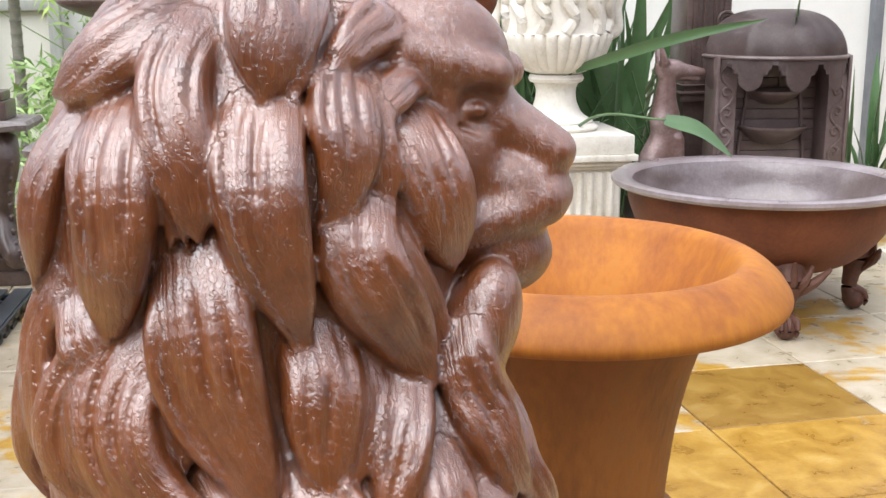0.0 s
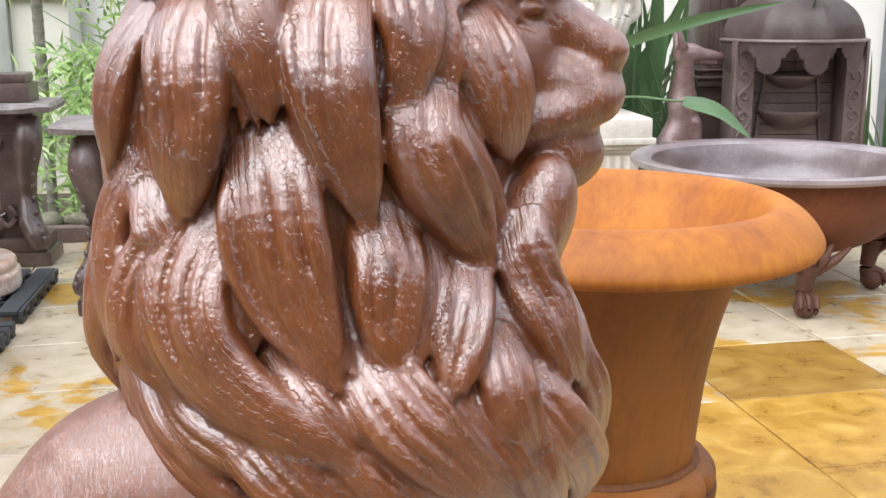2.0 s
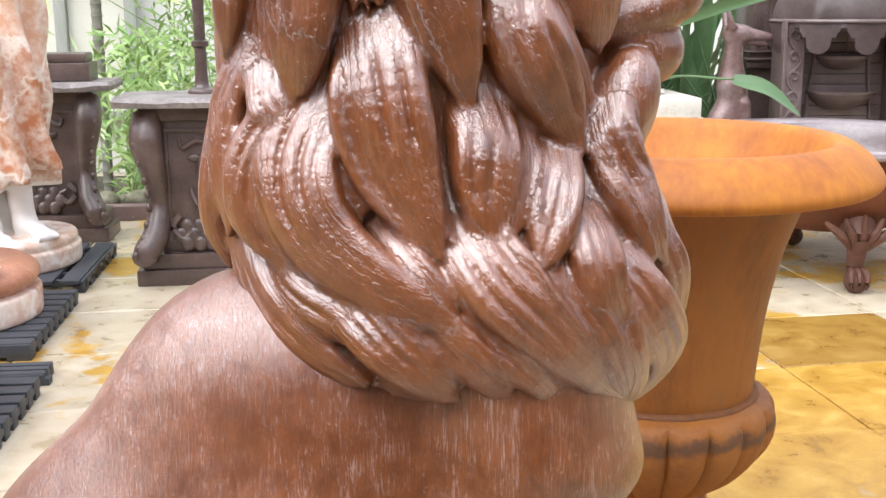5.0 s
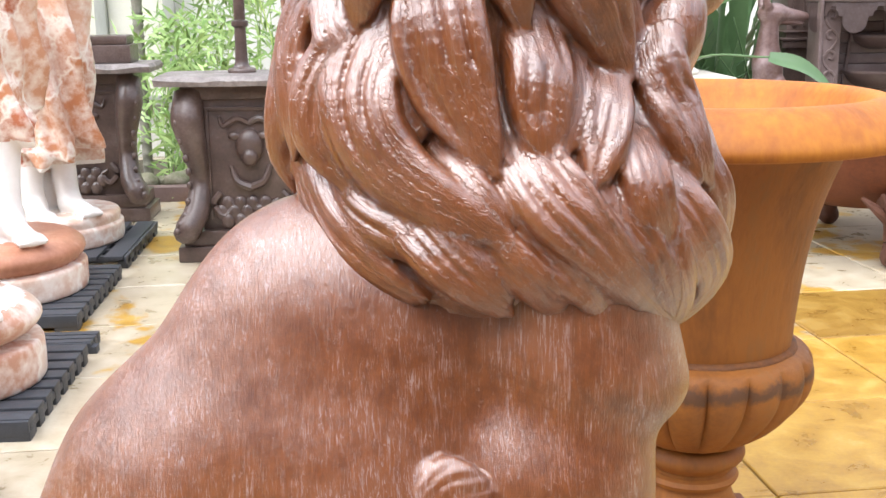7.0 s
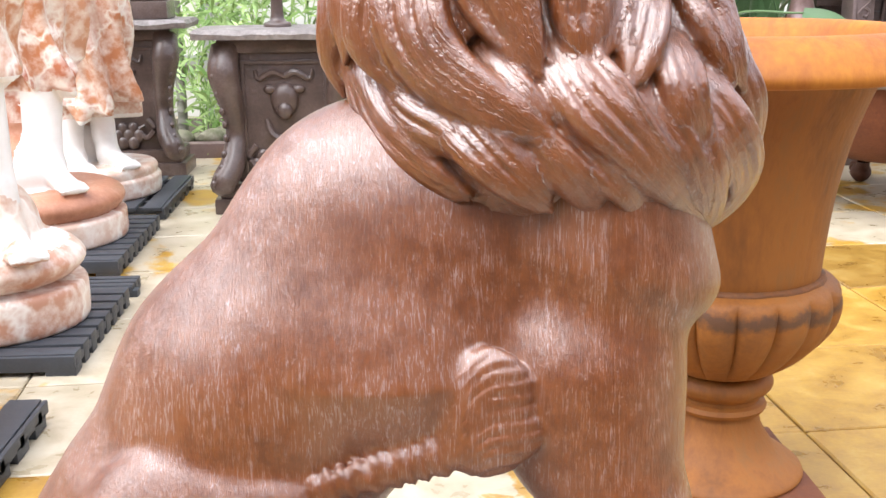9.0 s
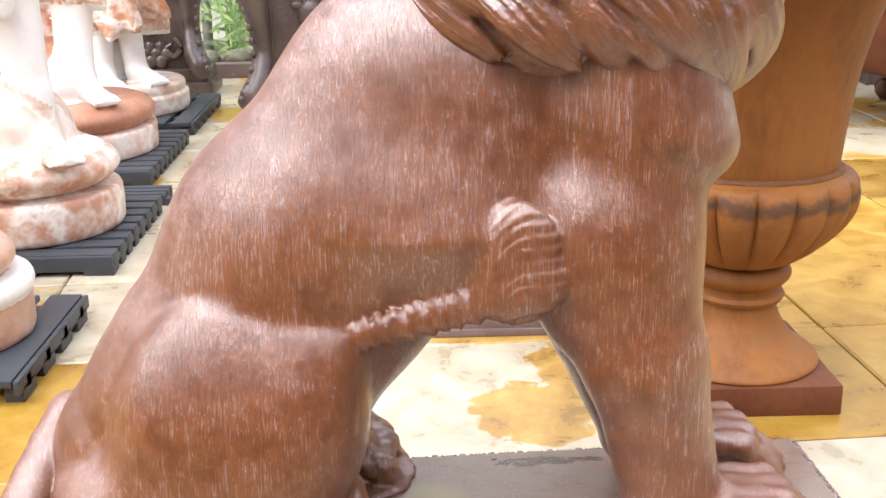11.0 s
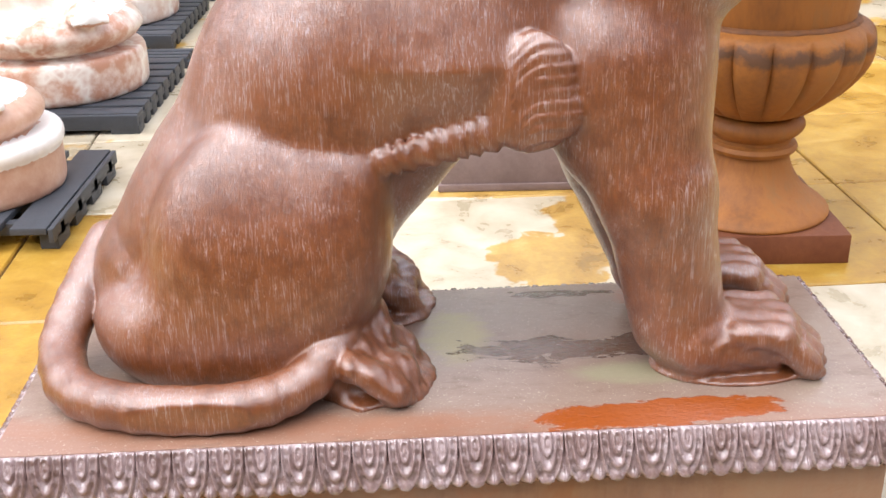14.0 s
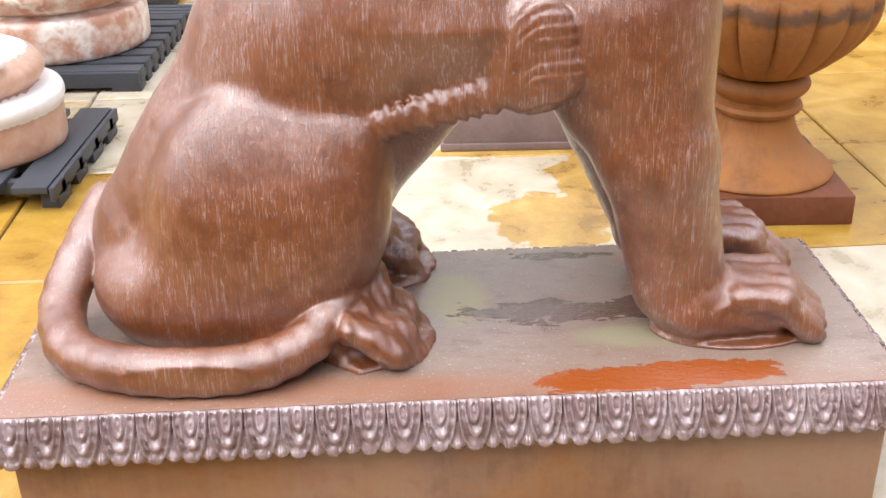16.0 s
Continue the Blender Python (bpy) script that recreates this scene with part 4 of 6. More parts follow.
    lock((0.176, 1.120), (0.212, 1.072), (0.244, 1.017), (0.278, 0.941), 0.026)
    lock((0.177, 1.162), (0.173, 1.133), (0.192, 1.100), (0.212, 1.072), 0.011)
    lock((0.260, 1.141), (0.290, 1.085), (0.333, 1.008), (0.336, 0.920), 0.034)
    lock((0.245, 1.100), (0.254, 1.052), (0.277, 0.992), (0.303, 0.919), 0.025)
    lock((0.304, 1.193), (0.324, 1.140), (0.343, 1.081), (0.352, 0.987), 0.023)
    lock((-0.193, 1.157), (-0.161, 1.104), (-0.111, 1.050), (-0.041, 0.999), 0.030)
    lock((-0.155, 1.152), (-0.124, 1.108), (-0.070, 1.079), (-0.010, 1.044), 0.026)
    lock((-0.104, 1.325), (-0.148, 1.273), (-0.161, 1.200), (-0.115, 1.129), 0.034)
    lock((-0.173, 1.383), (-0.192, 1.319), (-0.194, 1.249), (-0.195, 1.165), 0.025)
    lock((-0.194, 1.337), (-0.206, 1.275), (-0.217, 1.198), (-0.228, 1.117), 0.018)
    lock((-0.153, 1.361), (-0.143, 1.326), (-0.132, 1.303), (-0.145, 1.268), 0.024)
    lock((-0.098, 1.499), (-0.103, 1.438), (-0.104, 1.381), (-0.113, 1.328), 0.035)

    dist[:, :, 0] = np.maximum(dist[:, :, 0], 0.002)
    pts, quads = skin_grid(dist, axes)
    pairs = np.concatenate([quads[:, (a, (a + 1) % 4)] for a in range(4)])
    number = np.bincount(pairs[:, 0], minlength=len(pts))[:, None]
    for weight in (0.5, -0.45, 0.4):             # a worn, softened surface
        mean = np.stack([np.bincount(pairs[:, 0], weights=pts[pairs[:, 1], k], minlength=len(pts)) for k in range(3)], 1) / np.maximum(number, 1)
        pts = pts + weight * (mean - pts)
    cell = tuple(np.clip(np.round((pts[:, k] - lo[k]) / step).astype(int), 0, shape[k] - 1) for k in range(3))
    verts.append(pts)
    faces.append(quads + body_count)
    flow.append(guide[cell])
    pts, quads, flow = np.concatenate(verts), np.concatenate(faces), np.concatenate(flow)
    me = bpy.data.meshes.new("lion_statue")
    me.from_pydata(pts.tolist(), [], quads.tolist())
    me.materials.append(IRON)
    me.attributes.new("flow", "FLOAT_VECTOR", "POINT").data.foreach_set("vector", flow.ravel())
    me.attributes.new("hair", "FLOAT", "POINT").data.foreach_set("value", np.concatenate((np.zeros(body_count), hair[cell])))
    tagged(finish(new("lion_statue", me), angle=80), "seated lion statue of wet rust-brown cast iron with carved mane", "statue")


lion()


def lion_pedestal():
    ped = thing("lion_pedestal", (-0.150, 1.226, 0), "rusty cast-iron pedestal with leaf moulding, wet on top", "pedestal", turn=2.75)
    a, b = 0.684, 0.246
    part("die", cuboid(-a + 0.012, a - 0.012, -b + 0.012, b - 0.012, 0.0, TOP - 0.068, bevel=0.005), PEDESTAL, ped)
    part("top_slab", cuboid(-a, a, -b, b, TOP - 0.070, TOP, bevel=0.004), PEDESTAL, ped)
    part("fillet", cuboid(-a + 0.004, a - 0.004, -b + 0.004, b - 0.004, TOP - 0.082, TOP - 0.066, bevel=0.003), PEDESTAL, ped)
    wide, nu, nv = 0.0608, 27, 20

    def bell(d, w):
        return math.exp(-(d / w) ** 2)

    def leaf(seed):
        rng = random.Random(seed)
        bm = bmesh.new()
        rows = []
        e0, e1 = rng.uniform(-0.03, 0.03), rng.uniform(-0.03, 0.03)
        for j in range(nv):
            v = j / (nv - 1)
            row = []
            for i in range(nu):
                u = i / (nu - 1) - 0.5
                out = 0.003 + 0.022 * v ** 1.2 + 0.007 * math.sin(math.pi * min(1, v * 1.05))
                z = TOP - 0.002 - 0.074 * v
                w = abs(u)
                # an egg in a ring at the top, two nested loops, a lobed tip and a bud between the leaves
                ring = math.hypot((u - e0) / 0.115, (v - 0.17) / 0.20)
                r = 0.0065 * bell(ring - 1, 0.30) + 0.0060 * bell(ring, 0.45) - 0.004 * bell(ring - 1.55, 0.25)
                loop = math.hypot((u - e1 * (v > 0.5)) / 0.275, v / 0.66)
                r += 0.0055 * bell(loop - 1, 0.11) - 0.0050 * bell(loop - 1.20, 0.07)
                loop = math.hypot(u / 0.36, v / 0.80)
                r += 0.0040 * bell(loop - 1, 0.07) - 0.0040 * bell(loop - 1.11, 0.05)
                loop = math.hypot(u / 0.47, v / 0.98)
                r += 0.0060 * bell(loop - 0.98, 0.07) - 0.0060 * bell(loop - 1.10, 0.05) * (1 - v ** 2)
                r += 0.0075 * bell(u, 0.16) * bell(v - 0.88, 0.09) - 0.004 * bell(w - 0.25, 0.05) * bell(v - 0.90, 0.12)
                r += 0.0100 * bell(w - 0.5, 0.15) * bell(v - 0.86, 0.10)
                r -= 0.0025 * bell(w - 0.5, 0.03) * max(0.0, 1 - v * 1.5)
                r += 0.0012 * math.sin(v * 30 + seed) * bell(loop - 0.75, 0.2)
                tip = max(0.0, v - 0.80) * 5
                z += 0.0025 * bell(w - 0.25, 0.06) * tip - 0.003 * tip
                out -= 0.008 * max(0.0, v - 0.90) * 10
                row.append(bm.verts.new((u * wide, -out - r + rng.uniform(-0.0003, 0.0003), z)))
            row = [bm.verts.new((-wide / 2, 0.004, TOP - 0.004 - 0.070 * v))] + row + [bm.verts.new((wide / 2, 0.004, TOP - 0.004 - 0.070 * v))]
            rows.append(row)
        for p, q in zip(rows, rows[1:]):
            for i in range(len(p) - 1):
                bm.faces.new((p[i], p[i + 1], q[i + 1], q[i]))
        for row in (rows[0], rows[-1]):
            bm.faces.new(row)
        bmesh.ops.recalc_face_normals(bm, faces=bm.faces)
        me = bpy.data.meshes.new("moulding_leaf")
        bm.to_mesh(me)
        bm.free()
        me.materials.append(MOULDING)
        me.polygons.foreach_set("use_smooth", [True] * len(me.polygons))
        return me
    kinds = [leaf(k) for k in range(4)]
    rng = random.Random(2)
    for count, half, far, turn in ((26, a, b, 0), (26, a, b, 180), (9, b, a, 90), (9, b, a, 270)):
        for k in range(count):
            ob = new("moulding_leaf", rng.choice(kinds))
            ob.parent = ped
            ob.matrix_local = pose(0, 0, 0, 0, 0, turn) @ pose(-half + (k + 0.5) * 2 * half / count, -far, 0) @ Matrix.Diagonal((2 * half / count / wide, 1, 1, 1))
    for sx in (-1, 1):
        for sy in (-1, 1):
            bm = bmesh.new()
            ball(bm, (sx * (a + 0.010), sy * (b + 0.010), TOP - 0.048), 0.024, (1, 1, 1.35), 14)
            part("corner_leaf", bm, MOULDING, ped)


lion_pedestal()


def orange_urn():
    urn = thing("garden_urn", (0.644, 2.29, 0), "large orange rusted cast-iron garden urn with a fluted bowl", "urn")
    part("base_plate", cuboid(-0.208, 0.208, -0.215, 0.215, 0.0, 0.076, bevel=0.004), BROWN, urn, "square rust-brown base plate")
    foot = smooth_profile([(0.208, 0.077), (0.209, 0.084), (0.196, 0.098), (0.145, 0.135), (0.110, 0.185), (0.096, 0.225)], 26)
    foot += [(0.096, 0.232), (0.110, 0.238), (0.115, 0.248), (0.110, 0.258), (0.098, 0.263), (0.098, 0.272)]
    foot += smooth_profile([(0.098, 0.272), (0.120, 0.290), (0.128, 0.308), (0.118, 0.326), (0.104, 0.334)], 10)
    part("foot", lathe(foot, 64), RUST_SHADED, urn)

    def flute(i, a):
        s = abs(math.sin(a * 9))
        k = math.sin(math.pi * min(1.0, max(0.0, (i - 1) / 19))) ** 0.7
        return 1 - 0.085 * (1 - s ** 0.5) * k
    bulge = smooth_profile([(0.100, 0.332), (0.140, 0.350), (0.205, 0.400), (0.256, 0.465), (0.270, 0.520), (0.258, 0.560), (0.222, 0.578)], 24)
    part("fluted_bowl", lathe(bulge, 216, flute), FLUTE_RUST, urn)
    body = smooth_profile([(0.214, 0.576), (0.217, 0.60), (0.224, 0.68), (0.238, 0.79), (0.265, 0.91), (0.305, 1.02), (0.330, 1.055)], 40)
    lip = smooth_profile([(0.340, 1.058), (0.395, 1.050), (0.440, 1.050), (0.454, 1.062), (0.450, 1.082), (0.425, 1.115), (0.390, 1.140), (0.364, 1.145), (0.346, 1.134), (0.328, 1.10), (0.275, 0.99), (0.230, 0.84), (0.200, 0.68), (0.02, 0.62)], 60)
    part("joint_ring", lathe(smooth_profile([(0.205, 0.566), (0.226, 0.570), (0.229, 0.577), (0.222, 0.584), (0.205, 0.586)], 14), 96, lambda i, a: 1 + 0.006 * math.sin(a * 17) * math.sin(a * 5 + i)), DARK_RUST, urn, "dark flaking joint")
    part("body", lathe(body, 96, close=False), RUST_SHADED, urn)
    part("rim", lathe(lip, 96, close=False), RUST, urn, "bright orange rolled rim")


orange_urn()


def basin():
    b = thing("footed_basin", (2.555, 5.58, 0), "wide brown cast-iron basin on four claw feet", "basin", turn=38)
    prof = smooth_profile([(0.05, 0.235), (0.25, 0.245), (0.48, 0.32), (0.62, 0.45), (0.68, 0.58), (0.70, 0.675)], 34)
    part("bowl", lathe(prof, 96, close=False), BROWN, b)
    rim = [(0.698, 0.674), (0.715, 0.684), (0.768, 0.690), (0.780, 0.704), (0.777, 0.722), (0.762, 0.731), (0.690, 0.722), (0.668, 0.708)]
    part("rim", lathe(rim, 96, close=False), RIM_SKY, b, "wet flared rim, its sky reflection painted in grey")
    inner = [(0.670, 0.709), (0.660, 0.690)] + smooth_profile([(0.652, 0.67), (0.60, 0.53), (0.45, 0.38), (0.25, 0.31), (0.02, 0.30)], 24)
    part("lining", lathe(inner, 96, close=False), LINING_SKY, b, "wet inside of the bowl, its sky reflection painted in darker grey")
    for k in range(4):
        a = math.pi / 4 + k * math.pi / 2
        d = Vector((math.cos(a), math.sin(a), 0))
        s = Vector((-d.y, d.x, 0))
        up = Vector((0, 0, 1))
        bm = bmesh.new()
        tube(bm, [d * 0.47 + up * 0.37, d * 0.545 + up * 0.30, d * 0.525 + up * 0.20, d * 0.515 + up * 0.12, d * 0.53 + up * 0.075], [0.085, 0.080, 0.046, 0.038, 0.046], 14, 24)
        for q in (-2, -1, 0, 1, 2):                   # acanthus lobes spread over the knee
            o = s * 0.040 * q
            tube(bm, [d * 0.56 + o * 0.5 + up * 0.225, d * 0.60 + o * 1.3 + up * 0.30, d * (0.615 - 0.012 * abs(q)) + o * 2.3 + up * (0.405 - 0.020 * abs(q))], [0.014, 0.026, 0.010], 7, 12)
        leg = part("leg", bm, LEG_IRON, b)
        bm = bmesh.new()
        c = d * 0.545 + up * 0.060
        ball(bm, c, 0.060, (1, 1, 1), 18)
        for q in (-1, 0, 1):
            o = s * 0.036 * q
            tube(bm, [c - d * 0.02 + o * 0.5 + up * 0.058, c + d * 0.034 + o + up * 0.046, c + d * 0.056 + o * 1.1, c + d * 0.046 + o - up * 0.035], [0.018, 0.017, 0.014, 0.005], 7, 12)
        part("claw", bm, LEG_IRON, leg)


basin()


# ---- things beyond the urn ----
def white_urn():
    cx, cy = 1.80, 6.95
    ped = thing("stone_pedestal", (cx, cy, 0), "square cream cast-stone pedestal with fluted sides", "pedestal")
    part("plinth", cuboid(-0.37, 0.37, -0.37, 0.37, 0, 0.10, bevel=0.01), WHITE_STONE, ped)
    part("shaft", cuboid(-0.318, 0.318, -0.318, 0.318, 0.10, 0.62, bevel=0.01), WHITE_STONE, ped)
    for side in range(4):
        for k in range(9):
            bm = bmesh.new()
            tube(bm, [(-0.26 + k * 0.065, -0.318, 0.15), (-0.26 + k * 0.065, -0.318, 0.4), (-0.26 + k * 0.065, -0.318, 0.60)], [0.024, 0.024], 8, 4, up=(0, 1, 0))
            part("flute", bm, WHITE_STONE, ped).matrix_local = pose(0, 0, 0, 0, 0, 90 * side)
    for n, (h, z0, z1) in enumerate(((0.345, 0.62, 0.645), (0.375, 0.645, 0.675), (0.405, 0.675, 0.715))):
        part("moulding", cuboid(-h, h, -h, h, z0, z1, bevel=0.009), WHITE_STONE, ped)
    part("cap", cuboid(-0.385, 0.385, -0.385, 0.385, 0.715, 0.835, bevel=0.012), WHITE_STONE, ped)
    urn = thing("stone_urn", (cx - 0.02, cy, 0.836), "weathered white cast-stone urn with a ribbed bowl", "urn")
    foot = smooth_profile([(0.26, 0.0), (0.27, 0.02), (0.235, 0.045), (0.235, 0.06), (0.17, 0.10), (0.135, 0.17), (0.125, 0.24), (0.14, 0.29)], 30)
    foot += [(0.165, 0.30), (0.175, 0.32), (0.165, 0.345), (0.14, 0.35)]
    part("foot", lathe(foot, 48), WHITE_STONE, urn)

    def rib(i, a):
        return 1 - 0.06 * (1 - abs(math.sin(a * 14)) ** 0.6) * (0.15 if i > 16 else 1.0)
    bowl = smooth_profile([(0.14, 0.348), (0.20, 0.37), (0.29, 0.44), (0.335, 0.53), (0.345, 0.585), (0.33, 0.60)], 20)
    part("ribbed_bowl", lathe(bowl, 168, rib), WHITE_STONE, urn)
    wall = smooth_profile([(0.325, 0.60), (0.32, 0.64), (0.318, 0.80), (0.335, 0.92), (0.37, 1.0), (0.40, 1.04), (0.39, 1.06), (0.34, 1.05), (0.29, 0.95), (0.27, 0.8), (0.2, 0.66), (0.02, 0.62)], 40)
    part("wall", lathe(wall, 64, close=False), WHITE_STONE, urn)
    rng = random.Random(3)
    for k in range(12):
        a = 2 * math.pi * k / 12
        bm = bmesh.new()
        d = Vector((math.cos(a), math.sin(a), 0))
        s = Vector((-d.y, d.x, 0))
        pts = [d * 0.30 + Vector((0, 0, 0.61)) + s * rng.uniform(-0.03, 0.03), d * 0.325 + Vector((0, 0, 0.70)) + s * 0.03, d * 0.325 + Vector((0, 0, 0.80)) - s * 0.03, d * 0.335 + Vector((0, 0, 0.92))]
        tube(bm, pts, [0.045, 0.035, 0.045, 0.02], 8, 14)
        ball(bm, pts[2] + s * 0.05, 0.035, seg=8)
        part("relief", bm, WHITE_STONE, urn)
    for sx in (-1, 1):
        bm = bmesh.new()
        tube(bm, [(sx * 0.31, 0, 0.56), (sx * 0.39, 0, 0.62), (sx * 0.385, 0, 0.74), (sx * 0.40, 0, 0.84), (sx * 0.34, 0, 0.93)], [0.03, 0.036, 0.03, 0.034, 0.024], 10, 24, up=(0, 1, 0))
        part("handle", bm, WHITE_STONE, urn)


white_urn()


def niche_fountain():
    cx, cy = 3.13, 6.62
    f = thing("wall_fountain", (cx, cy, 0), "dark iron fountain niche with a ribbed canopy and shell bowls", "fountain", turn=-4)
    part("back_panel", cuboid(-0.40, 0.40, 0.16, 0.20, 0.0, 1.34, bevel=0.004), NICHE, f)
    for k in range(15):
        part("board", cuboid(-0.27, 0.27, 0.140, 0.162, 0.30 + k * 0.066, 0.362 + k * 0.066, bevel=0.004), NICHE, f)
    for sx in (-1, 1):
        p = part("side_panel", cuboid(min(sx * 0.29, sx * 0.41), max(sx * 0.29, sx * 0.41), -0.02, 0.18, 0.0, 1.30, bevel=0.006), NICHE, f)
        for k in range(7):
            bm = bmesh.new()
            z = 0.45 + k * 0.125
            turn = 1 if k % 2 else -1
            pts = [(sx * 0.35 + turn * r * math.cos(t), -0.024, z + r * math.sin(t)) for t, r in ((0, 0.038), (1.3, 0.036), (2.6, 0.030), (3.9, 0.022), (5.2, 0.014))]
            tube(bm, pts, [0.009, 0.010, 0.008], 6, 18, up=(0, 1, 0))
            tube(bm, [(sx * 0.35 + turn * 0.038, -0.024, z), (sx * 0.35 + turn * 0.03, -0.024, z - 0.05), (sx * 0.35 - turn * 0.036, -0.024, z - 0.12)], [0.008, 0.008], 6, 8, up=(0, 1, 0))
            part("scroll", bm, NICHE, p)
        bm = bmesh.new()
        tube(bm, [(sx * 0.24, 0.13, 0.30), (sx * 0.20, 0.13, 0.8), (sx * 0.15, 0.13, 1.25)], [0.012, 0.012], 8, 8, up=(0, 1, 0))
        part("slant_rail", bm, NICHE, f)
        part("edge_strip", cuboid(min(sx * 0.405, sx * 0.425), max(sx * 0.405, sx * 0.425), -0.035, 0.19, 0.0, 1.30, bevel=0.004), NICHE, f)
    for z, r in ((1.075, 0.165), (0.855, 0.215)):
        prof = smooth_profile([(0.02, z - 0.55 * r), (r * 0.45, z - 0.50 * r), (r * 0.80, z - 0.28 * r), (r * 0.97, z - 0.02)], 16) + [(r, z - 0.012), (r, z), (r * 0.94, z), (r * 0.85, z - 0.03), (0.02, z - 0.08)]
        part("shell_bowl", lathe(prof, 40, cy=0.14), NICHE, f)
    # the canopy: a ribbed half dome over a scalloped valance
    bm = bmesh.new()
    n, m = 72, 12
    rows = []
    for j in range(m + 1):
        v = j / m
        row = []
        for i in range(n + 1):
            a = math.pi * i / n
            rib = 0.93 + 0.07 * abs(math.cos(a * 3.5)) ** 5
            r = math.cos(v * math.pi / 2 * 0.93) ** 0.75 * rib
            row.append(bm.verts.new((-0.445 * r * math.cos(a), 0.17 - 0.42 * r * math.sin(a), 1.285 + 0.29 * math.sin(v * math.pi / 2))))
        rows.append(row)
    for p, q in zip(rows, rows[1:]):
        for i in range(n):
            bm.faces.new((p[i], p[i + 1], q[i + 1], q[i]))
    bmesh.ops.solidify(bm, geom=bm.faces[:], thickness=0.018)
    dome = part("canopy", bm, NICHE, f)
    bm = bmesh.new()
    n = 240
    rows = []
    for j in range(6):
        row = []
        for i in range(n + 1):
            a = math.pi * i / n
            u = (i / n * 5.0) % 1.0
            e = abs(u - 0.5)                      # a round lobe between stepped arches
            drop = 0.205 - 0.10 * (1 - math.sqrt(max(0.0, 1 - (e / 0.29) ** 2))) if e < 0.27 else (0.105 if e < 0.36 else 0.075 - 0.03 * (e > 0.42))
            k = 1.0 + 0.02 * (j / 5)
            row.append(bm.verts.new((-0.447 * k * math.cos(a), 0.17 - 0.422 * k * math.sin(a), 1.30 - drop * j / 5)))
        rows.append(row)
    for p, q in zip(rows, rows[1:]):
        for i in range(n):
            bm.faces.new((p[i], p[i + 1], q[i + 1], q[i]))
    bmesh.ops.solidify(bm, geom=bm.faces[:], thickness=0.02)
    part("valance", bm, NICHE, dome)
    bm = bmesh.new()
    tube(bm, [(-0.45 * math.cos(a), 0.17 - 0.426 * math.sin(a), 1.292) for a in [math.pi * k / 12 for k in range(13)]], [0.012, 0.012], 8, 40)
    part("rim", bm, NICHE, dome)
    bm = bmesh.new()
    tube(bm, [(0.03, 0.12, 1.19), (0.03, 0.119, 1.13), (0.03, 0.12, 1.09)], [0.006, 0.005], 6, 6, up=(0, 1, 0))
    part("spout", bm, NICHE, f)


niche_fountain()


def iron_column():
    c = thing("iron_column", (2.83, 7.25, 0), "tall dark brown iron column with panelled faces and mouldings", "column")
    part("shaft", cuboid(-0.15, 0.15, -0.15, 0.15, 0.0, 2.60, bevel=0.008), DARK, c)
    for z, h, d in ((0.98, 0.10, 0.185), (1.03, 0.03, 0.20), (1.08, 0.02, 0.175), (0.30, 0.08, 0.19)):
        part("moulding", cuboid(-d, d, -d, d, z, z + h * 0.5, bevel=0.006), DARK, c)
    for x in (-0.10, -0.03, 0.04, 0.11):
        part("rib", cuboid(x - 0.014, x + 0.014, -0.168, -0.15, 1.12, 2.55, bevel=0.004), DARK, c)
    bm = bmesh.new()
    for r in (0.055, 0.035):
        tube(bm, [(0.11 + r * math.cos(t), -0.17, 1.50 + r * math.sin(t)) for t in [k * math.pi / 4 for k in range(9)]], [0.010, 0.010], 6, 24, up=(0, 1, 0))
    part("rosette", bm, DARK, c)


iron_column()


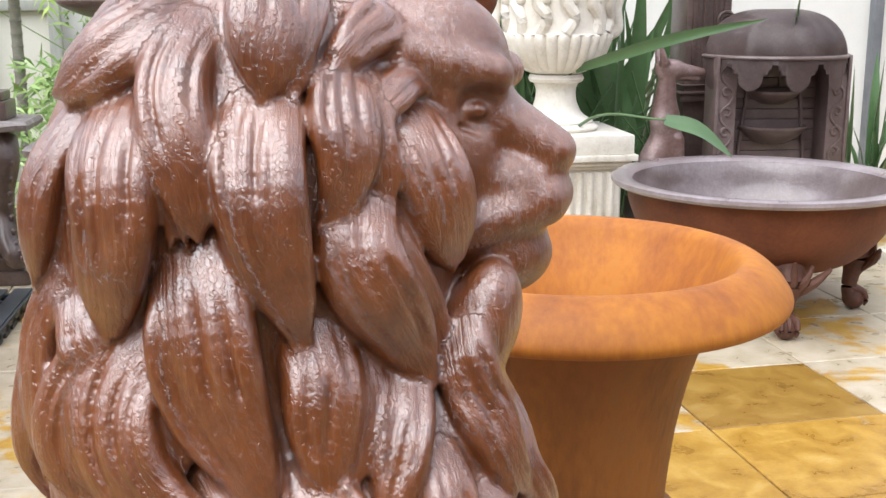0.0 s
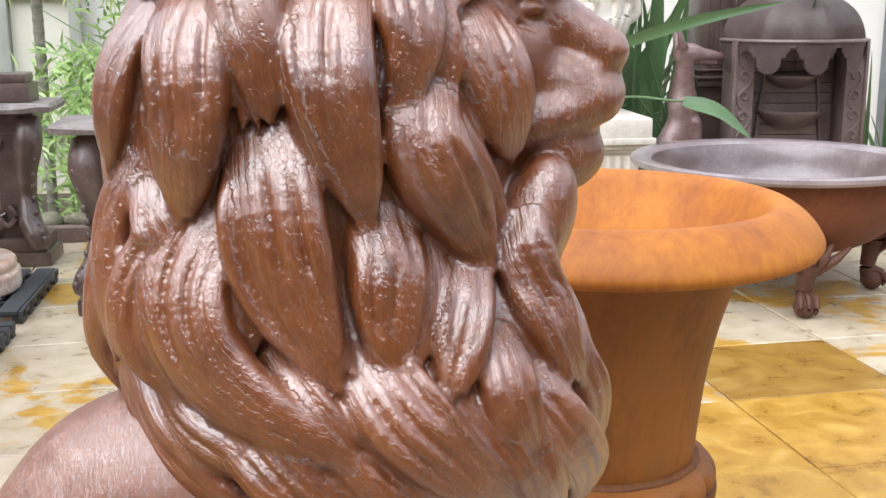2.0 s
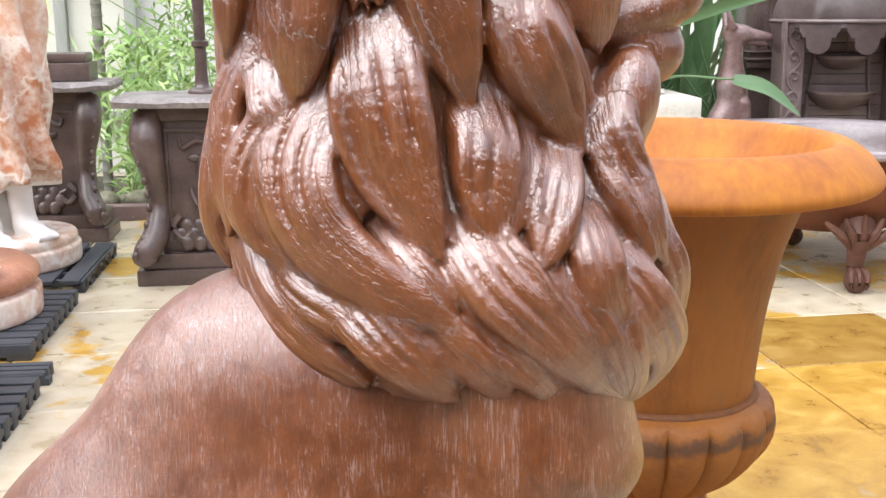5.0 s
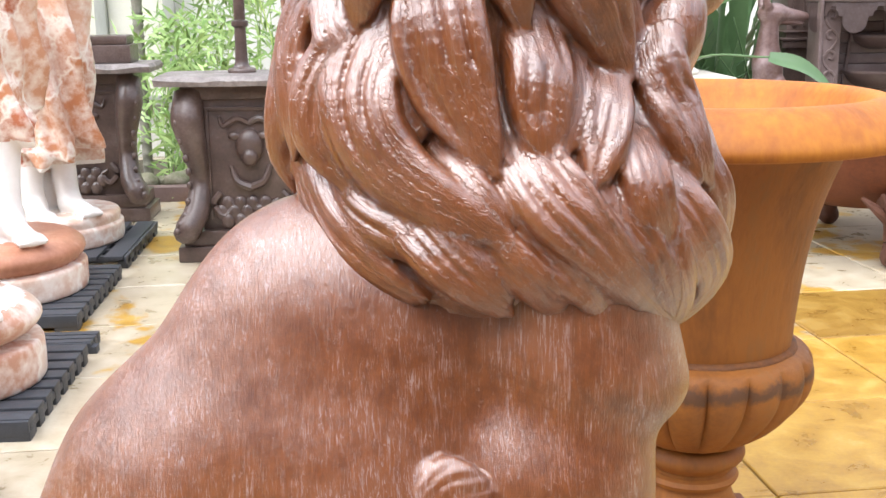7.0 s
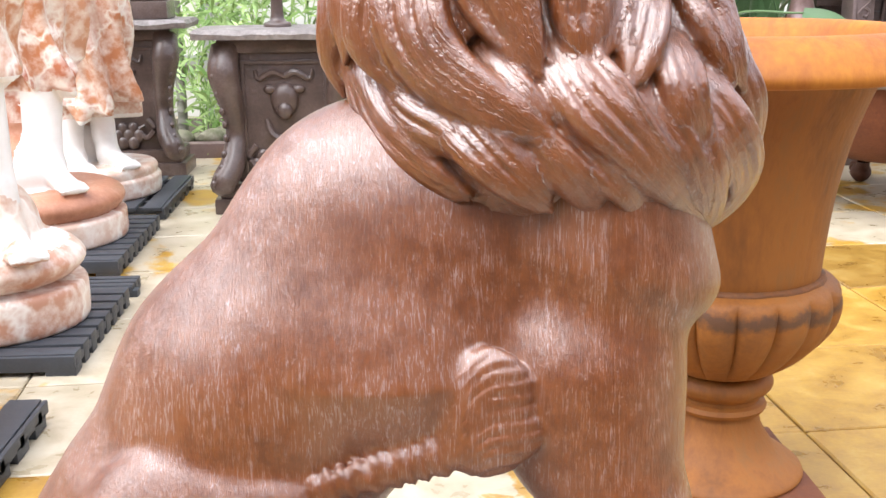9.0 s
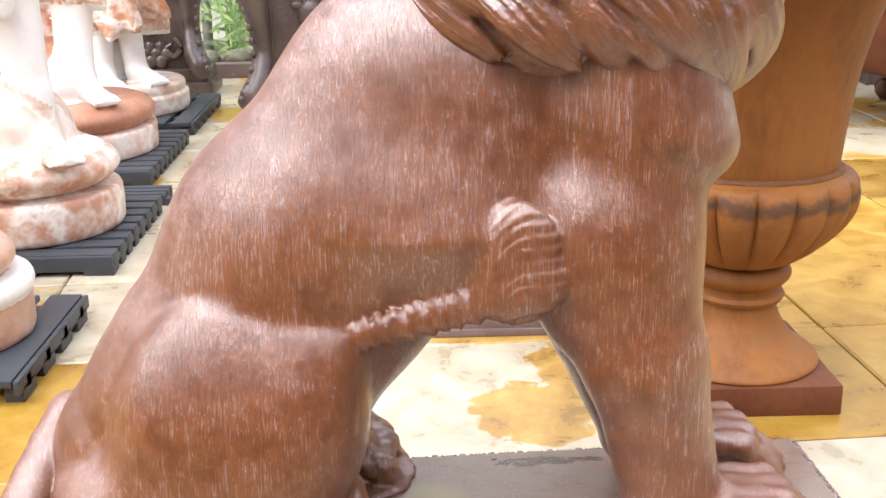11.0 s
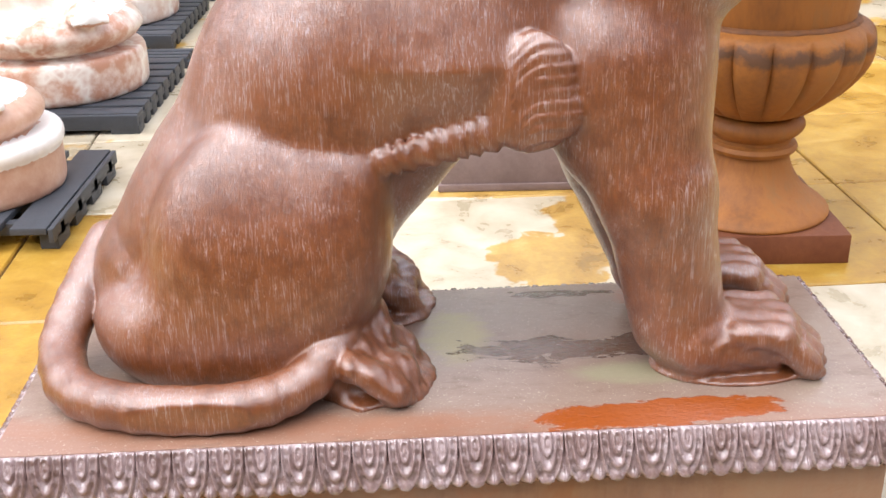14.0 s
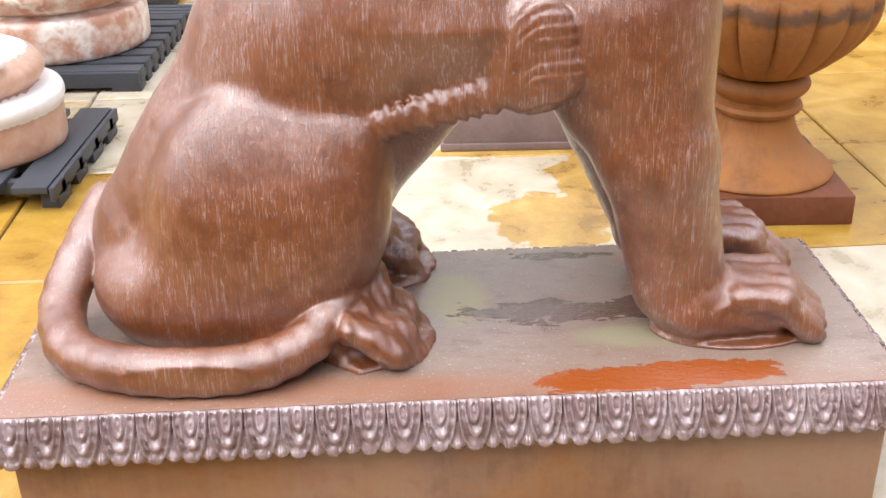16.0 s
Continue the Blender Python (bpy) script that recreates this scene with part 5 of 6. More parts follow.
def dog_statue():
    cx, cy = 2.446, 6.78
    base = thing("dog_pedestal", (cx - 0.02, cy + 0.02, 0), "low plain dark iron block under a dog statue", "pedestal")
    part("block", cuboid(-0.17, 0.17, -0.17, 0.17, 0, 0.399, bevel=0.01), DARK, base)

    def f(p):
        q = (p - np.array((cx, cy, 0.40))) / 1.105
        q[:, 1] = np.abs(q[:, 1])
        d = egg(q, (-0.05, 0, 0.17), (0.115, 0.09, 0.19), 0, -12)
        d = smin(d, egg(q, (0.005, 0, 0.36), (0.085, 0.072, 0.18), 0, -4), 0.05)
        d = smin(d, cone(q, (-0.01, 0, 0.46), (0.0, 0, 0.66), 0.075, 0.052), 0.05)
        d = smin(d, egg(q, (0.01, 0, 0.735), (0.085, 0.055, 0.058)), 0.03)
        d = smin(d, cone(q, (0.05, 0, 0.735), (0.205, 0, 0.715), 0.045, 0.024), 0.025)
        d = smin(d, cone(q, (0.06, 0, 0.69), (0.185, 0, 0.680), 0.020, 0.014), 0.008)
        d = smin(d, cone(q, (-0.03, 0.038, 0.775), (-0.055, 0.045, 0.868), 0.028, 0.010), 0.012)
        d = smax(d, -cone(q, (-0.008, 0.045, 0.80), (-0.035, 0.05, 0.86), 0.012, 0.006), 0.006)
        d = smin(d, cone(q, (0.06, 0.04, 0.34), (0.085, 0.045, 0.03), 0.042, 0.030), 0.025)
        d = smin(d, cone(q, (0.085, 0.045, 0.025), (0.14, 0.045, 0.022), 0.028, 0.024), 0.015)
        d = smin(d, egg(q, (-0.06, 0.075, 0.11), (0.10, 0.045, 0.10)), 0.02)
        d = smin(d, cone(q, (-0.02, 0.09, 0.025), (0.06, 0.09, 0.02), 0.026, 0.022), 0.012)
        return d * 1.105
    ob = field_mesh("dog_statue", f, (cx - 0.24, cy - 0.16, 0.392), (cx + 0.27, cy + 0.16, 1.40), 0.0082, BRONZE)
    tagged(ob, "seated dog statue in worn bronze-brown metal with pricked ears", "statue")


dog_statue()


def tazza():
    t = thing("iron_tazza", (0.705, 4.55, 0), "brown cast-iron bowl on a slender stand", "bowl")
    prof = smooth_profile([(0.16, 0.0), (0.16, 0.03), (0.07, 0.08), (0.04, 0.3), (0.035, 0.9), (0.05, 1.3), (0.035, 1.5)], 40)
    part("stand", lathe(prof, 32), BROWN, t)
    bowl = smooth_profile([(0.035, 1.498), (0.10, 1.51), (0.18, 1.56), (0.225, 1.64), (0.235, 1.76), (0.23, 1.80), (0.21, 1.78), (0.19, 1.68), (0.10, 1.58), (0.01, 1.56)], 40)
    part("bowl", lathe(bowl, 48), BROWN, t)


tazza()


def back_block():
    b = thing("low_iron_plinth", (0.12, 2.86, 0), "low dark brown rusted iron plinth standing on the paving", "plinth")
    part("block", cuboid(-0.275, 0.40, -0.235, 0.25, 0.0, 0.165, bevel=0.008), MAUVE, b)
    part("foot_strip", cuboid(-0.283, 0.408, -0.243, 0.258, 0.0, 0.022, bevel=0.004), MAUVE, b)


back_block()


# ---- broad-leaved plants ----
def blade(bm, root, tip, sag, half, up=0.0, n=14, fold=0.25, twist=0.0):
    """One strap leaf, with a folded midrib, from root to tip."""
    root, tip = Vector(root), Vector(tip)
    mid = (root + tip) / 2 + Vector((0, 0, sag))
    line = curve_points([root, mid, tip], n)
    rows = []
    for k, c in enumerate(line):
        t = (line[min(k + 1, n - 1)] - line[max(k - 1, 0)]).normalized()
        b = t.cross(Vector((0.25, -1, 0.3)))
        b = (Matrix.Rotation(twist, 3, t) @ b).normalized()
        m = b.cross(t)
        s = k / (n - 1)
        w = half * max(0.03, math.sin(math.pi * min(1, s * 0.80 + 0.20)) ** 0.8) * (1 if s < 0.98 else 0.2)
        rows.append([bm.verts.new(c - b * w + m * w * fold), bm.verts.new(c - b * w * 0.5 + m * w * fold * 0.35), bm.verts.new(c), bm.verts.new(c + b * w * 0.5 + m * w * fold * 0.35), bm.verts.new(c + b * w + m * w * fold)])
    for p, q in zip(rows, rows[1:]):
        for i in range(4):
            bm.faces.new((p[i], p[i + 1], q[i + 1], q[i]))


def strap_plant():
    plant = thing("broad_leaved_plant", (1.9, 7.75, 0), "dense clump of dark green strap-leaved plants", "plant")
    rng = random.Random(8)
    for k in range(150):
        bm = bmesh.new()
        x, y = rng.uniform(-0.95, 0.75), rng.uniform(-0.35, 0.55)
        lean, h = rng.gauss(0, 0.40), rng.uniform(0.75, 2.1)
        root = (x, y, rng.uniform(0.0, 0.4))
        tip = (x + lean, y + rng.uniform(-0.3, 0.25), h)
        blade(bm, root, tip, rng.uniform(0.02, 0.25), rng.uniform(0.03, 0.075), twist=rng.uniform(-0.9, 0.9))
        part("leaf", bm, LEAF, plant)
    for k in range(60):
        bm = bmesh.new()
        x, y = rng.uniform(-0.3, 0.75), rng.uniform(-0.55, 0.1)
        tube(bm, [(x, y, 0.1), (x + rng.gauss(0, 0.08), y, 0.6), (x + rng.gauss(0, 0.25), y - 0.1, rng.uniform(0.8, 1.25))], [0.010, 0.005], 5, 8)
        part("stalk", bm, LEAF, plant)
    # the three leaves that reach out over the basin
    for root, tip, sag, half, tw in (((-0.05, -1.0, 1.22), (0.86, -1.70, 1.53), 0.03, 0.036, 0.3), ((0.245, -1.80, 0.990), (0.607, -1.90, 0.790), 0.045, 0.052, -0.3),
                                     ((1.35, -0.9, 1.2), (1.14, -1.5, 1.72), 0.0, 0.05, 0.2)):
        bm = bmesh.new()
        blade(bm, root, tip, sag, half, n=22, twist=tw)
        part("leaf", bm, LEAF_PALE, plant, "pale green drooping leaf")
    for a, b_, c in (((-0.1, -0.5, 0.6), (0.02, -1.2, 0.95), (0.25, -1.80, 0.992)), ((-0.2, -0.3, 0.5), (-0.18, -0.7, 1.0), (-0.04, -1.0, 1.225))):
        bm = bmesh.new()
        tube(bm, [a, b_, c], [0.012, 0.007], 6, 14)
        part("stalk", bm, LEAF_PALE, plant)


strap_plant()


def side_plant():
    plant = thing("strap_leaf_shrub", (4.15, 7.35, 0), "small green strap-leaved shrub against the white wall", "plant")
    rng = random.Random(5)
    for k in range(26):
        bm = bmesh.new()
        a = rng.uniform(0, 6.28)
        tip = (rng.gauss(0.0, 0.38), rng.gauss(-0.1, 0.25), rng.uniform(0.55, 1.35))
        blade(bm, (rng.gauss(0, 0.08), rng.gauss(0, 0.08), 0.05), tip, 0.12, rng.uniform(0.02, 0.045), twist=rng.uniform(-0.8, 0.8))
        part("leaf", bm, LEAF, plant)


side_plant()


# ---- the left side: pallets, marble statues, consoles ----
def pallet(x1, y0, y1, wide, along, high=0.072):
    """Black plastic pallet; its right edge at x1. along: slats run away from the path (y) or across it (x)."""
    p = thing("plastic_pallet", ((x1 - wide / 2), (y0 + y1) / 2, 0), "black slatted plastic pallet lying on the wet paving", "pallet", "pallets under the statues")
    a, b = wide / 2, (y1 - y0) / 2
    if along == "x":
        n = max(3, round(2 * b / 0.105))
        for k in range(n):
            y = -b + (k + 0.5) * 2 * b / n
            part("slat", cuboid(-a, a, y - b / n * 0.76, y + b / n * 0.76, high - 0.020, high, bevel=0.004), PLASTIC, p)
            for sx in (-1, 1):
                x = sx * (a - 0.022)
                part("block", cuboid(x - 0.022, x + 0.022, y - b / n * 0.60, y + b / n * 0.60, 0.0, high - 0.018, bevel=0.003), PLASTIC, p)
        for x in (-a + 0.022, 0, a - 0.022):
            part("runner", cuboid(x - 0.02, x + 0.02, -b, b, high - 0.045, high - 0.019), PLASTIC, p)
        part("front_board", cuboid(-a, a, -b - 0.004, -b + 0.016, 0.016, high - 0.004, bevel=0.004), PLASTIC, p)
        for x in (-a * 0.9, -a * 0.35, a * 0.35, a * 0.9):
            part("foot", cuboid(x - 0.05, x + 0.05, -b - 0.002, -b + 0.05, 0.0, 0.03, bevel=0.003), PLASTIC, p)
    else:
        n = max(3, round(2 * a / 0.125))
        for k in range(n):
            x = -a + (k + 0.5) * 2 * a / n
            part("slat", cuboid(x - a / n * 0.74, x + a / n * 0.74, -b, b, high - 0.020, high, bevel=0.004), PLASTIC, p)
        m = max(3, round(2 * b / 0.14))
        for k in range(m):
            y = -b + (k + 0.5) * 2 * b / m
            part("cross_bar", cuboid(-a, a, y - 0.016, y + 0.016, high - 0.045, high - 0.012), PLASTIC, p)
            for x in (-a + 0.025, 0, a - 0.025):
                part("block", cuboid(x - 0.025, x + 0.025, y - b / m * 0.62, y + b / m * 0.62, 0.0, high - 0.03, bevel=0.003), PLASTIC, p)
        for x in (-a, a - 0.014):
            part("side_board", cuboid(x, x + 0.014, -b, b, 0.030, high - 0.003, bevel=0.003), PLASTIC, p)
    return p


PALLET_TOP = 0.072
pallet(-1.335, 5.47, 6.38, 0.80, "y")
pallet(-1.325, 4.42, 5.32, 0.95, "x")
pallet(-1.195, 4.10, 4.26, 0.60, "x", 0.05)
pallet(-1.185, 3.23, 4.02, 0.95, "x")
pallet(-1.160, 2.23, 2.86, 0.90, "y")


def drum(p, c, rx, ry, z0, z1, soft=0.02, bulge=0.0):
    """Distance to an upright oval drum with softened edges."""
    q = p - np.array((c[0], c[1], 0.0))
    h = (z1 - z0) / 2
    v = (q[:, 2] - (z0 + z1) / 2)
    r = np.sqrt((q[:, 0] / rx) ** 2 + (q[:, 1] / ry) ** 2)
    side = (r - 1 - bulge * (1 - (v / h) ** 2)) * min(rx, ry)
    a, b = side + soft, np.abs(v) - h + soft
    return np.minimum(np.maximum(a, b), 0) + np.sqrt(np.maximum(a, 0) ** 2 + np.maximum(b, 0) ** 2) - soft


def robe(p, c, r0, r1, z0, z1, folds, deep, seed):
    """Distance to hanging cloth: a cone in deep slanting folds, its hem ragged and flared."""
    q = p - np.array((c[0], c[1], 0.0))
    a = np.arctan2(q[:, 1], q[:, 0])
    t = np.clip((q[:, 2] - z0) / (z1 - z0), 0, 1)
    r = np.hypot(q[:, 0], q[:, 1])
    slant = a * folds + seed + 7.5 * t + 1.1 * np.sin(a * 2 + seed)
    wave = 1.5 - 2.2 * np.abs(np.sin(slant * 0.5)) + 0.7 * np.sin(a * (folds + 4) - seed * 2 + 11 * t) + 0.4 * np.sin(a * 3 + seed + 19 * t)
    flare = 0.05 * np.exp(-(t / 0.10) ** 2)
    hem = z0 + 0.060 * np.sin(a * folds * 0.5 + seed * 3) + 0.030 * np.sin(a * (folds + 3) + seed)
    return np.maximum((r - (r0 + (r1 - r0) * t) - flare - deep * wave) * 0.5, np.maximum(hem - q[:, 2], q[:, 2] - z1))


def marble_statue(field, lo, hi, step, paint, mats, label):
    pts, quads = skin(field, lo, hi, step)
    me = bpy.data.meshes.new("marble_statue")
    me.from_pydata(pts.tolist(), [], quads.tolist())
    for m in mats:
        me.materials.append(m)
    me.polygons.foreach_set("material_index", paint(pts[quads].mean(1)).astype(int))
    tagged(finish(new("marble_statue", me), angle=70), label, "statue", "marble statues on pallets")


def foot_of(p, heel, toe, z, thick):
    d = cone(p, (heel[0], heel[1], z + 0.055), (toe[0], toe[1], z + 0.030), thick, thick * 0.62)
    d = smin(d, cone(p, (heel[0], heel[1], z + 0.05), (heel[0] - 0.02, heel[1] + 0.02, z + 0.22), thick * 1.05, thick * 0.95), 0.04)
    dx, dy = toe[0] - heel[0], toe[1] - heel[1]
    n = math.hypot(dx, dy)
    sx, sy = -dy / n, dx / n
    for k in range(5):
        o = (k - 2) * thick * 0.42
        d = smin(d, cone(p, (toe[0] + sx * o - dx * 0.15, toe[1] + sy * o - dy * 0.15, z + 0.03), (toe[0] + sx * o + dx * 0.13, toe[1] + sy * o + dy * 0.13, z + 0.018), 0.019, 0.016), 0.008)
    return d


def statues():
    z = PALLET_TOP

    # far statue: short skirt of red marble over bare legs, on a double round base
    def f1(p):
        c = (-1.74, 5.93)
        d = drum(p, c, 0.30, 0.36, z, z + 0.105, 0.012)
        d = smin(d, drum(p, c, 0.285, 0.345, z + 0.10, z + 0.165, 0.03), 0.01)
        d = smin(d, foot_of(p, (-1.70, 5.88), (-1.56, 5.72), z + 0.16, 0.055), 0.012)
        d = smin(d, cone(p, (-1.72, 5.90, z + 0.30), (-1.74, 5.92, 0.72), 0.055, 0.085), 0.03)
        d = smin(d, foot_of(p, (-1.86, 5.80), (-1.78, 5.66), z + 0.15, 0.055), 0.012)
        d = smin(d, cone(p, (-1.88, 5.82, z + 0.3), (-1.84, 5.88, 0.75), 0.058, 0.085), 0.03)
        d = smin(d, egg(p, (-1.86, 6.02, z + 0.25), (0.13, 0.12, 0.22)), 0.04)
        d = smin(d, robe(p, (-1.77, 5.93), 0.19, 0.26, 0.555, 1.75, 6, 0.030, 1.0), 0.015)
        return d

    def white1(c):
        low = (c[:, 2] < 0.50) & (c[:, 2] > z + 0.17) & ~((c[:, 0] + 1.86) ** 2 + (c[:, 1] - 6.04) ** 2 < 0.015)
        return np.where(low, 1, np.where(c[:, 2] < z + 0.18, 2, 0))
    marble_statue(f1, (-2.12, 5.5, z - 0.01), (-1.36, 6.34, 1.76), 0.013, white1, (MARBLE, MARBLE_WHITE, MARBLE_PALE), "red and white marble statue, draped, bare feet, on a round base")

    # second: white leg stepping on a brown rock, red drapery above
    def f2(p):
        c = (-1.76, 4.88)
        d = drum(p, c, 0.37, 0.40, z, z + 0.125, 0.012)
        d = smin(d, drum(p, c, 0.36, 0.39, z + 0.12, z + 0.25, 0.08, 0.03), 0.008)
        d = smin(d, egg(p, (-1.86, 4.86, z + 0.32), (0.22, 0.26, 0.17)), 0.05)
        d = smin(d, foot_of(p, (-1.68, 4.80), (-1.55, 4.64), z + 0.25, 0.06), 0.012)
        d = smin(d, cone(p, (-1.70, 4.82, z + 0.36), (-1.70, 4.88, 0.98), 0.06, 0.10), 0.03)
        d = smin(d, robe(p, (-1.80, 4.94), 0.20, 0.28, 0.80, 1.75, 6, 0.034, 2.2), 0.015)
        d = smin(d, egg(p, (-1.88, 4.95, 0.62), (0.15, 0.16, 0.30)), 0.06)
        return d

    def paint2(c):
        leg = (c[:, 0] > -1.80) & (c[:, 2] > z + 0.255) & (c[:, 2] < 0.76)
        rock = (c[:, 2] > z + 0.13) & ~leg & (c[:, 2] < 0.62)
        return np.where(leg, 1, np.where(rock, 2, np.where(c[:, 2] < z + 0.14, 3, 0)))
    marble_statue(f2, (-2.18, 4.42, z - 0.01), (-1.30, 5.30, 1.76), 0.014, paint2, (MARBLE, MARBLE_WHITE, TERRA, MARBLE_PALE), "marble statue with a white leg, red drapery and brown rock")

    # third: pale veined rock with a white foot
    def f3(p):
        c = (-1.575, 3.62)
        d = drum(p, c, 0.335, 0.33, z, z + 0.15, 0.015, 0.01)
        d = smin(d, drum(p, c, 0.33, 0.325, z + 0.155, z + 0.30, 0.10, 0.04), 0.004)
        d = smin(d, egg(p, (-1.66, 3.66, z + 0.34), (0.26, 0.26, 0.20)), 0.06)
        d = smin(d, foot_of(p, (-1.47, 3.54), (-1.35, 3.38), z + 0.27, 0.062), 0.012)
        d = smin(d, cone(p, (-1.49, 3.56, z + 0.38), (-1.56, 3.62, 1.02), 0.065, 0.105), 0.03)
        d = smin(d, robe(p, (-1.64, 3.66), 0.20, 0.27, 0.92, 1.75, 5, 0.022, 0.4), 0.015)
        return d

    def paint3(c):
        leg = (c[:, 0] > -1.60) & (c[:, 2] > z + 0.285) & (c[:, 2] < 0.94) & ((c[:, 0] + 1.66) ** 2 / 0.075 + (c[:, 2] - z - 0.34) ** 2 / 0.045 > 1.0)
        return np.where(leg, 1, np.where(c[:, 2] > 0.94, 2, 0))
    marble_statue(f3, (-1.95, 3.2, z - 0.01), (-1.15, 4.0, 1.76), 0.013, paint3, (MARBLE_PALE, MARBLE_WHITE, MARBLE), "pale pink marble statue base with a bare white foot")

    # nearest: two-stepped base edged with white
    def f4(p):
        c = (-1.50, 2.55)
        d = drum(p, c, 0.275, 0.27, z, z + 0.13, 0.012)
        d = smin(d, drum(p, c, 0.285, 0.28, z + 0.115, z + 0.165, 0.018), 0.004)
        d = smin(d, drum(p, (-1.53, 2.56), 0.265, 0.255, z + 0.16, z + 0.27, 0.07, 0.03), 0.008)
        d = smin(d, egg(p, (-1.62, 2.6, z + 0.32), (0.22, 0.2, 0.17)), 0.05)
        d = smin(d, foot_of(p, (-1.46, 2.50), (-1.36, 2.40), z + 0.25, 0.055), 0.012)
        d = smin(d, cone(p, (-1.44, 2.52, z + 0.36), (-1.54, 2.58, 0.95), 0.06, 0.10), 0.03)
        d = smin(d, robe(p, (-1.60, 2.6), 0.20, 0.24, 0.88, 1.70, 5, 0.02, 1.4), 0.015)
        return d

    def paint4(c):
        band = (c[:, 2] > z + 0.118) & (c[:, 2] < z + 0.168)
        leg = (c[:, 0] > -1.55) & (c[:, 2] > z + 0.262)
        return np.where(band | leg, 1, 0)
    marble_statue(f4, (-1.88, 2.2, z - 0.01), (-1.13, 2.9, 1.71), 0.013, paint4, (TERRA_PALE, MARBLE_WHITE), "pinkish-red marble statue base edged with a white band")


statues()


def console(x, y):
    """Carved dark iron console table: scrolled, beaded legs each side of a panel with a relief mask."""
    c = thing("console_table", (x, y, 0), "dark carved iron console table with scrolled beaded legs", "console", "carved consoles")
    half = 0.36
    part("base", cuboid(-half - 0.03, half + 0.03, -0.02, 0.34, 0.0, 0.085, bevel=0.012), DARK, c)
    part("base_step", cuboid(-half, half, 0.0, 0.32, 0.085, 0.165, bevel=0.01), DARK, c)
    part("panel", cuboid(-half + 0.10, half - 0.10, 0.05, 0.27, 0.16, 0.90, bevel=0.008), DARK, c)
    part("frieze", cuboid(-half + 0.02, half - 0.02, 0.02, 0.30, 0.845, 0.915, bevel=0.01), DARK, c)
    for x0, x1, z0, z1 in ((-0.225, -0.205, 0.22, 0.80), (0.205, 0.225, 0.22, 0.80), (-0.225, 0.225, 0.785, 0.805)):
        part("panel_moulding", cuboid(x0, x1, 0.036, 0.052, z0, z1, bevel=0.004), DARK, c)
    for sx in (-1, 1):
        bm = bmesh.new()
        path = [(sx * 0.300, 0.06, 0.87), (sx * 0.305, 0.0, 0.74), (sx * 0.275, 0.03, 0.56), (sx * 0.265, 0.06, 0.42), (sx * 0.285, 0.0, 0.27), (sx * 0.325, -0.04, 0.19), (sx * 0.33, -0.05, 0.14)]
        tube(bm, path, [0.075, 0.085, 0.062, 0.056, 0.066, 0.070, 0.050], 12, 40, up=(1, 0, 0))
        ball(bm, (sx * 0.335, -0.045, 0.165), 0.070, (1, 0.9, 0.8), 12)
        spots = curve_points(path, 36)
        leg = part("leg", bm, DARK, c)
        for k in range(10):
            bm = bmesh.new()
            q = spots[3 + 3 * k]
            ball(bm, (q.x + sx * 0.048, q.y - 0.052, q.z), 0.020, (0.8, 0.8, 1.1), 8)
            part("bead", bm, DARK, leg)
    for row in range(3):                              # scale-like leaves at the foot of the panel
        for k in range(4 + row % 2):
            bm = bmesh.new()
            ball(bm, (-0.13 + 0.065 * k + (0.0 if row % 2 == 0 else -0.03), 0.040 - 0.006 * row, 0.30 - row * 0.045), 0.042, (0.85, 0.35, 1.0), 8)
            part("scale", bm, DARK, c)
    # relief: a plain mask with a garland and leaf scrolls
    bm = bmesh.new()
    ball(bm, (0, 0.045, 0.60), 0.075, (1.0, 0.55, 1.25), 14)
    ball(bm, (0, 0.020, 0.545), 0.045, (1.0, 0.8, 1.1), 12)
    for sx in (-1, 1):
        ball(bm, (sx * 0.075, 0.04, 0.655), 0.03, (1.2, 0.6, 0.8), 8)
        tube(bm, [(0, 0.045, 0.72), (sx * 0.06, 0.035, 0.745), (sx * 0.13, 0.04, 0.71), (sx * 0.15, 0.04, 0.755)], [0.016, 0.018, 0.008], 7, 14)
        tube(bm, [(sx * 0.10, 0.04, 0.50), (sx * 0.07, 0.03, 0.42), (0, 0.028, 0.385)], [0.012, 0.02, 0.022], 7, 12)
        tube(bm, [(sx * 0.16, 0.04, 0.36), (sx * 0.20, 0.035, 0.30), (sx * 0.15, 0.035, 0.24), (sx * 0.10, 0.04, 0.29), (sx * 0.14, 0.04, 0.32)], [0.018, 0.02, 0.016, 0.010], 7, 18)
    part("relief", bm, DARK, c)
    rng = random.Random(1)
    bm = bmesh.new()
    n = 44
    outer = []
    for k in range(n):
        a = 2 * math.pi * k / n
        ex, ey = math.cos(a), math.sin(a)
        s = 1 / max(abs(ex) / 1.0, abs(ey) / 1.0)
        outer.append((ex * s * (half + 0.09) * (1 + rng.uniform(-0.012, 0.012)), 0.16 + ey * s * 0.25 * (1 + rng.uniform(-0.02, 0.02))))
    lo = [bm.verts.new((p[0], p[1], 0.915 + rng.uniform(0, 0.006))) for p in outer]
    mi = [bm.verts.new((p[0] * 1.015, 0.16 + (p[1] - 0.16) * 1.03, 0.945 + rng.uniform(-0.008, 0.008))) for p in outer]
    hi = [bm.verts.new((p[0] * 0.985, 0.16 + (p[1] - 0.16) * 0.96, 0.968)) for p in outer]
    for p, q in ((lo, mi), (mi, hi)):
        for k in range(n):
            bm.faces.new((p[k], p[(k + 1) % n], q[(k + 1) % n], q[k]))
    bm.faces.new(lo[::-1])
    bm.faces.new(hi)
